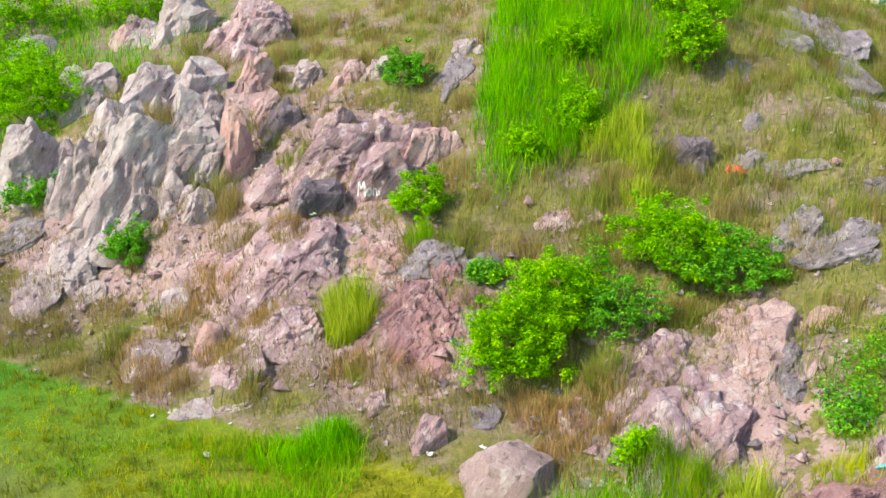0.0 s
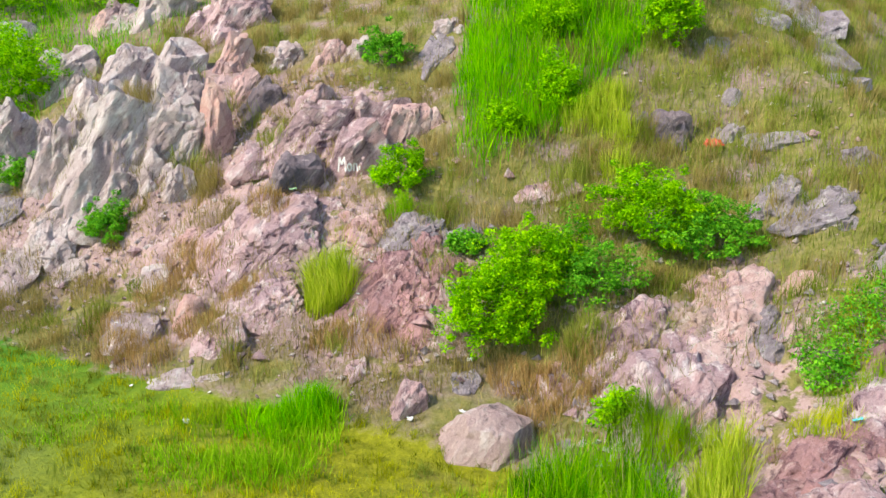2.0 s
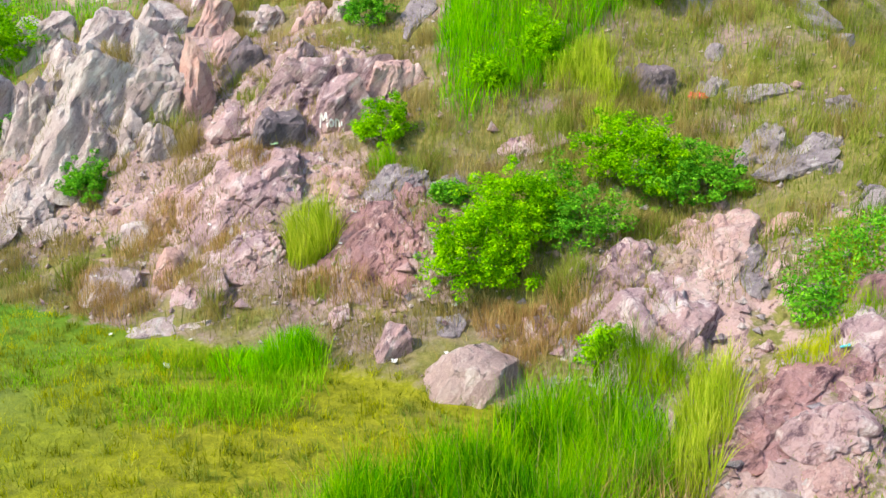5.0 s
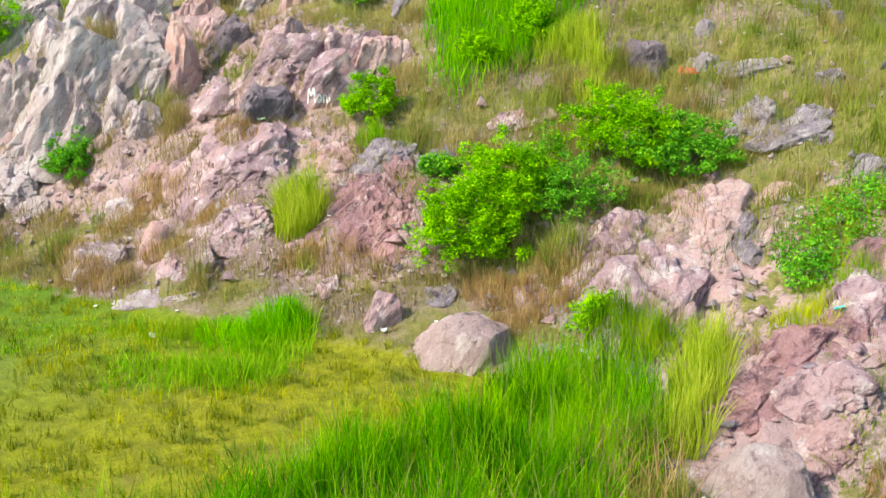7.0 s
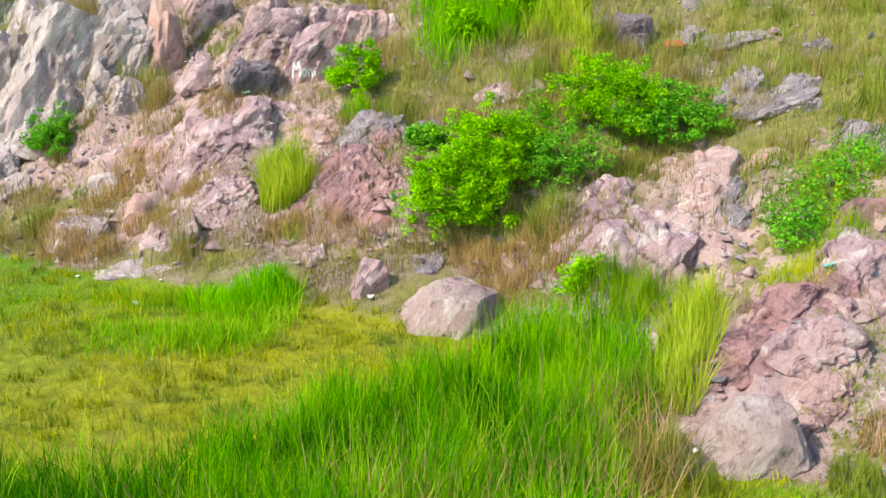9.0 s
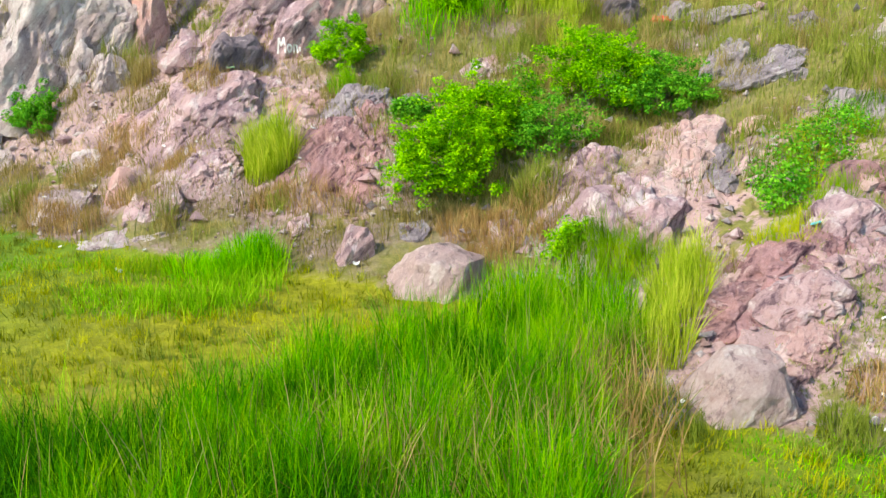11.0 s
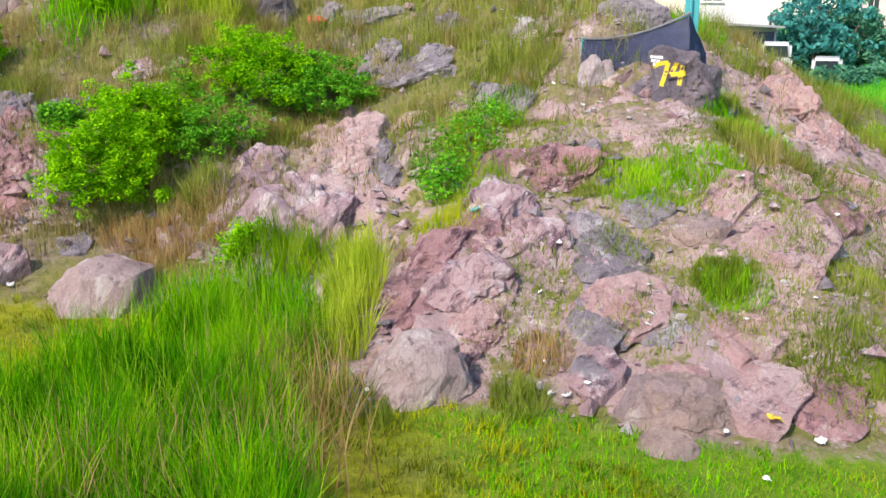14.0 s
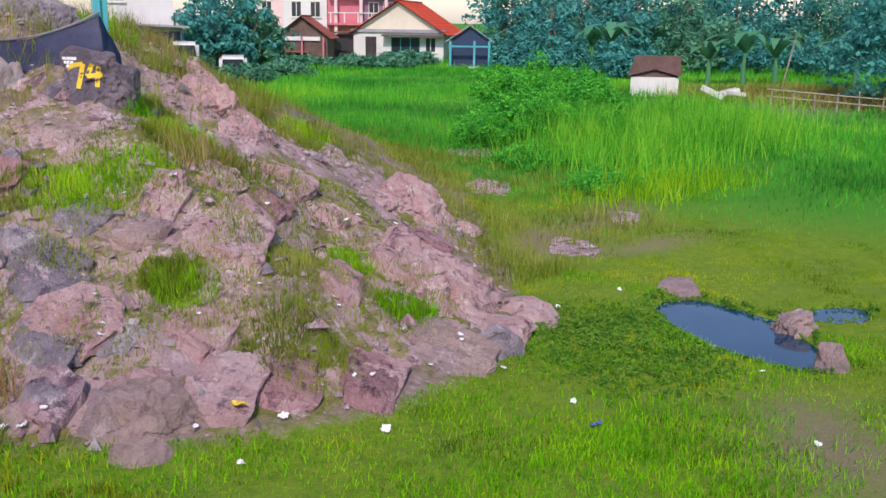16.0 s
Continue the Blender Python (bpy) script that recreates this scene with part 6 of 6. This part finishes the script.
# red kiosk, dark shed, blue porch
h = gable_house(at(54.7, 55.5, -55), 3.9, 3.6, 2.0, 3.45, old_wood, rust_tile, "small wooden kiosk with a rust-red tiled roof", old_wood, 0.35, 7)
part("signboard", boxed(-1.4, -0.14, 1.7, 1.4, -0.06, 2.0), white_paint, h)
part("counter", boxed(-1.3, -0.35, 0.8, 0.6, -0.02, 0.9, 0.01), rust_tile, h)
for x in (-1.75, 0.0, 1.65):
    part("post", boxed(x, -0.5, 0, x + 0.12, -0.38, 2.0), pink_paint, h)
h = thing("shed", at(59.1, 56.7, -46), "low dark wooden shed between two houses", "shed")
part("wall", boxed(-1.9, 0, 0, 1.9, 3, 2.1), dark_wood, h)
part("roof", prism([(-2.2, 2.05), (2.2, 2.3), (2.2, 2.42), (-2.2, 2.17)], -0.4, 3.3), brown_tile, h)
window(h, 0.2, 0, 0.9, 1.1, 0.8, dark_wood)
h = gable_house(at(58.3, 42.2, -54), 2.9, 2.8, 1.95, 2.95, navy_paint, grey_sheet, "small blue porch shelter with teal posts", navy_paint, 0.3, 6)
for x in (-1.45, 0.25, 1.3):
    part("post", boxed(x, -0.9, 0, x + 0.16, -0.74, 1.95, 0.01), teal_paint, h)
part("beam", boxed(-1.5, -0.92, 1.5, 1.5, -0.72, 1.62, 0.01), teal_paint, h)
part("step", boxed(-0.2, -1.4, 0, 0.9, -0.95, 0.18, 0.02), concrete, h)

# white building and lean-to
h = thing("building", at(36.1, 50.3, -36), "bright white building with a lean-to shed in front", "building", "houses of the village")
part("wall", boxed(-2.5, 0, 0, 2.1, 7, 7.5), white_paint, h)
part("roof", boxed(-2.8, -0.3, 7.52, 2.4, 7.3, 7.7, 0.03), grey_sheet, h)
window(h, -1.8, 0, 4.2, 1.2, 1.4)
part("buttress", prism([(2.12, 0), (3.0, 0), (2.5, 3.6), (2.12, 3.6)], 0.3, 1.0), white_paint, h)
h = thing("shed", at(34.6, 47.0, -36), "grey lean-to shed with a sheet roof", "shed")
part("wall", boxed(-1.9, 0, 0, 1.7, 2.2, 2.9), grey_sheet, h)
part("doorway", boxed(0.1, -0.04, 0.4, 1.6, -0.005, 2.6), navy_paint, h)
part("roof", prism([(-2.4, 3.0), (2.1, 2.8), (2.1, 2.9), (-2.4, 3.1)], -0.8, 2.5), grey_sheet, h)


def van(m, label):
    """A small van seen from its front."""
    v = thing("van", m, label, "car", "parked vans")
    body = bmesh.new()
    box(body, -0.82, 0, 0.3, 0.82, 3.6, 1.1, 0.12)
    box(body, -0.76, 0.35, 1.0, 0.76, 3.5, 1.85, 0.16)
    part("body", body, car_white, v)
    part("windscreen", prism([(-0.62, 1.15), (0.62, 1.15), (0.55, 1.7), (-0.55, 1.7)], 0.325, 0.345), dark_glass, v)
    part("bumper", boxed(-0.8, -0.08, 0.3, 0.8, -0.004, 0.5, 0.03), rubber, v)
    for x in (-0.6, 0.42):
        part("headlight", boxed(x, -0.03, 0.7, x + 0.18, -0.005, 0.85, 0.02), plastic_white, v)
    for x in (-0.8, 0.62):
        for y in (0.7, 2.9):
            w = bmesh.new()
            bmesh.ops.create_cone(w, cap_ends=True, segments=18, radius1=0.29, radius2=0.29, depth=0.18, matrix=pose(x + 0.09, y, 0.29, 0, 90, 0))
            wheel = part("wheel", w, rubber, v)
            r = bmesh.new()
            bmesh.ops.create_cone(r, cap_ends=True, segments=14, radius1=0.16, radius2=0.16, depth=0.2, matrix=pose(x + 0.09, y, 0.29, 0, 90, 0))
            part("rim", r, grey_sheet, wheel)
    return v


van(at(32.6, 41.6, -38) @ pose(0, 0, 0.35), "white van parked behind the rock ridge")
van(at(36.5, 42.4, -41) @ pose(0, 0, -0.5), "small white van parked beside the field")

# hut, rubble and fence at the far side of the field
h = gable_house(at(45.1, 21.4, -65), 2.3, 2.0, 1.0, 1.3, white_paint, brown_tile, "low white hut with an old brown tiled roof", brown_tile, 0.15, 5)
part("roof_back", prism([(-1.3, 1.05), (1.3, 1.05), (1.2, 2.0), (-1.0, 2.0)], 0.4, 1.6), brown_tile, h)
for k, (dx, dy, tilt, s) in enumerate(((0, 0, 24, 1.1), (0.5, 0.6, -14, 1.0), (0.2, 1.1, 6, 0.8))):
    b = boxed(-0.5 * s, -0.3 * s, 0, 0.5 * s, 0.3 * s, 0.22 * s, 0.03)
    o = part("concrete_block", b, concrete)
    o.matrix_world = pose(43.5 + dx, 17.8 - dy, ground_z(43.5, 17.8) + 0.45, 0, tilt, -69 + 20 * k)
    tagged(o, "broken pale concrete block dumped in the field", "rubble", "dumped concrete blocks")
f = thing("fence", at(44.2, 12.5, -74), "leaning grey bamboo fence at the edge of the field", "fence")
for k in range(7):
    part("post", tube(bmesh.new(), [(-2.6 + 0.9 * k, 0, 0), (-2.6 + 0.9 * k + 0.08 * math.sin(k * 3.0), 0, 0.85 + 0.12 * math.sin(k * 2.1))], (0.035, 0.03), 6), bamboo, f)
for z in (0.4, 0.7):
    part("rail", tube(bmesh.new(), [(-2.8, -0.04, z + 0.22), (0, -0.05, z + 0.05), (3.0, -0.04, z - 0.1)], (0.03, 0.03, 0.025), 6), bamboo, f)
p = thing("pole", at(52.0, 17.5, -70), "thin leaning bamboo pole in the field", "pole")
part("shaft", tube(bmesh.new(), [(0, 0, 0), (0.3, 0, 1.7), (0.55, 0, 3.0)], (0.05, 0.045, 0.03), 6), bamboo, p)

# a tank on a far roof
t = thing("water_tank", at(85.7, 27.5, -72), "cyan plastic water tank on a tall stand", "tank")
b = bmesh.new()
bmesh.ops.create_cone(b, cap_ends=True, segments=24, radius1=1.2, radius2=1.1, depth=2.0, matrix=pose(0, 0, 7.4))
part("barrel", b, plastic_cyan, t)
for x in (-0.9, 0.9):
    for y in (-0.9, 0.9):
        part("leg", tube(bmesh.new(), [(x, y, 0), (x * 0.9, y * 0.9, 6.4)], (0.1, 0.1), 6), concrete, t)

# ---- trees behind the field ----
T = "dark leafy tree at the edge of the village"
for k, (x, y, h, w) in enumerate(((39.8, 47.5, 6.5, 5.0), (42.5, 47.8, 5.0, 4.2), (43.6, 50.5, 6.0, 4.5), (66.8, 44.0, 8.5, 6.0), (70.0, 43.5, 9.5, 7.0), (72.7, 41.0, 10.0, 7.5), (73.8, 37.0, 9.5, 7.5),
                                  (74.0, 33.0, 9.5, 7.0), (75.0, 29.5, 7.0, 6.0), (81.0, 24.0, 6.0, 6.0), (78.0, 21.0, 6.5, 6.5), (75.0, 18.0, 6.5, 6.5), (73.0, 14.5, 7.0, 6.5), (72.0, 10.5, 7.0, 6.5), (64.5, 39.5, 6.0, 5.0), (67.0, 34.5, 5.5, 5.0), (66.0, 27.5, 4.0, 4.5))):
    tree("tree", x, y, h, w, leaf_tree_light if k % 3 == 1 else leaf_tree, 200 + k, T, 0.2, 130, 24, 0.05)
for k, (x, y, h, w) in enumerate(((47.5, 10.6, 7.5, 5.0), (50.0, 8.0, 7.0, 5.0))):
    tree("tree", x, y, h, w, leaf_tree, 450 + k, "dark broad tree standing at the edge of the field", 0.16, 170, 30, 0.1)
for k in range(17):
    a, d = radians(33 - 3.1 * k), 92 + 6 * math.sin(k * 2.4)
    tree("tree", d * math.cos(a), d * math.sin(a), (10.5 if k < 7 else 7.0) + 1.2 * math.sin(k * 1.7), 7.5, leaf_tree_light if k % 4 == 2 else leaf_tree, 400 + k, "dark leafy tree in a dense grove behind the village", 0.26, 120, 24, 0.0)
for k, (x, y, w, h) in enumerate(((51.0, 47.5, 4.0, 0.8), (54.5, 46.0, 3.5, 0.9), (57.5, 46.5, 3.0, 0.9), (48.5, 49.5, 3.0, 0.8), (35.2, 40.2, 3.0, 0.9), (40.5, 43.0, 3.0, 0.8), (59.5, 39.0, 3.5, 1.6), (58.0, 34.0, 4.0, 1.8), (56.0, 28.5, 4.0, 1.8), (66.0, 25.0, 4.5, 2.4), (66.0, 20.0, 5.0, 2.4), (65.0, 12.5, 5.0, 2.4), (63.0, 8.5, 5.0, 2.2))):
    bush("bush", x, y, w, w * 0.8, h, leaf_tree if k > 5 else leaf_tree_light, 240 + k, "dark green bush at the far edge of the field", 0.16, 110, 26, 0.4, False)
for k, (x, y, w, h) in enumerate(((28.5, 17.5, 2.6, 1.8), (30.5, 18.0, 2.4, 1.6), (26.5, 18.5, 2.0, 1.2), (29.5, 15.8, 2.0, 1.3), (33.0, 18.5, 2.6, 1.4), (25.2, 15.9, 2.4, 0.6), (23.6, 12.6, 2.2, 0.45))):
    bush("bush", x, y, w, w * 0.8, h, leaf_field, 270 + k, "lush green bush among tall field grass", 0.06, 110, 30, 0.24)


def banana(x, y, h, seed, label):
    """A banana plant: soft upright stem and long arching leaves with a midrib."""
    rng = np.random.default_rng(seed)
    root = thing("banana_plant", at(x, y, rng.uniform(0, 360)), label, "plant", "banana plants")
    part("stem", tube(bmesh.new(), [(0, 0, 0), (0.05, 0, h * 0.25), (0, 0.03, h * 0.45)], (0.16, 0.13, 0.07), 9), leaf_banana, root)
    for k in range(9):
        a, rise, reach = 2.4 * k + rng.uniform(-0.3, 0.3), rng.uniform(0.30, 0.55) * h, rng.uniform(0.35, 0.62) * h
        bm, last = bmesh.new(), None
        for i in range(9):
            s = i / 8
            r, z = reach * s, h * 0.42 + rise * (2.0 * s - 1.75 * s * s)
            wide = 0.30 * math.sin(math.pi * min(1, 0.12 + 0.88 * s)) ** 0.7 + 0.01
            c, side = Vector((math.cos(a) * r, math.sin(a) * r, z)), Vector((-math.sin(a), math.cos(a), 0)) * wide
            row = [bm.verts.new(c - side + Vector((0, 0, 0.10 * wide))), bm.verts.new(c), bm.verts.new(c + side + Vector((0, 0, 0.10 * wide)))]
            if last:
                bm.faces.new((last[0], last[1], row[1], row[0])), bm.faces.new((last[1], last[2], row[2], row[1]))
            last = row
        part("leaf", bm, leaf_banana, root)
    return root


for k, (x, y, h) in enumerate(((58.0, 30.8, 4.8), (55.0, 20.7, 4.4), (56.0, 19.3, 3.8), (55.0, 14.6, 4.2), (57.0, 12.3, 4.8), (54.0, 22.4, 3.6), (58.0, 10.4, 4.4), (60.5, 33.5, 4.2))):
    banana(x, y, h, 300 + k, "tall banana plant with arching leaves beside the field")


# ---- tarpaulin shelter on the crest ----
s = thing("tarpaulin_shelter", pose(9.4, 15.05, 4.24, 0, 0, -31), "sagging dark blue tarpaulin shelter on the crest of the ridge", "shelter")


def sheet(x0, x1, z0, z1, sag, y0, y1, seed, n=18, rows=8):
    """Hanging cloth with folds between two corners (x, z), down to the ground."""
    bm = bmesh.new()
    grid = []
    for j in range(rows + 1):
        v, line = j / rows, []
        for i in range(n + 1):
            u = i / n
            top = z0 + (z1 - z0) * u - sag * 4 * u * (1 - u)
            fold = 0.06 * math.sin(5 * u + seed) * v + 0.02 * math.sin(11 * u + 2 * seed) * v
            line.append(bm.verts.new((x0 + (x1 - x0) * u, y0 + (y1 - y0) * v + fold, top * (1 - v) + 0.02 * math.sin(12 * u))))
        grid.append(line)
    for a, b in zip(grid, grid[1:]):
        for i in range(n):
            bm.faces.new((a[i], a[i + 1], b[i + 1], b[i]))
    bmesh.ops.solidify(bm, geom=bm.faces[:], thickness=0.012)
    return bm


part("tarpaulin", sheet(-1.25, 0.58, 0.48, 0.95, 0.14, 0.15, -0.35, 1.0), tarp_blue, s)
part("side_sheet", sheet(0.56, 0.88, 0.95, 0.30, 0.02, 0.12, -0.3, 2.0, 8), navy_paint, s)
part("edge_rope", tube(bmesh.new(), [(-1.25 + 1.83 * k / 12, 0.13, 0.50 + 0.47 * k / 12 - 0.56 * (k / 12) * (1 - k / 12)) for k in range(13)], [0.022] * 13, 6), tarp_grey, s)
for x, h in ((-1.25, 0.52), (0.58, 1.2)):
    part("pole", tube(bmesh.new(), [(x, 0.15, -0.3), (x, 0.15, h)], (0.03, 0.03), 7), teal_paint, s)
part("teal_panel", boxed(0.48, 0.20, 0.65, 0.72, 0.23, 1.3, 0.01), teal_paint, s)
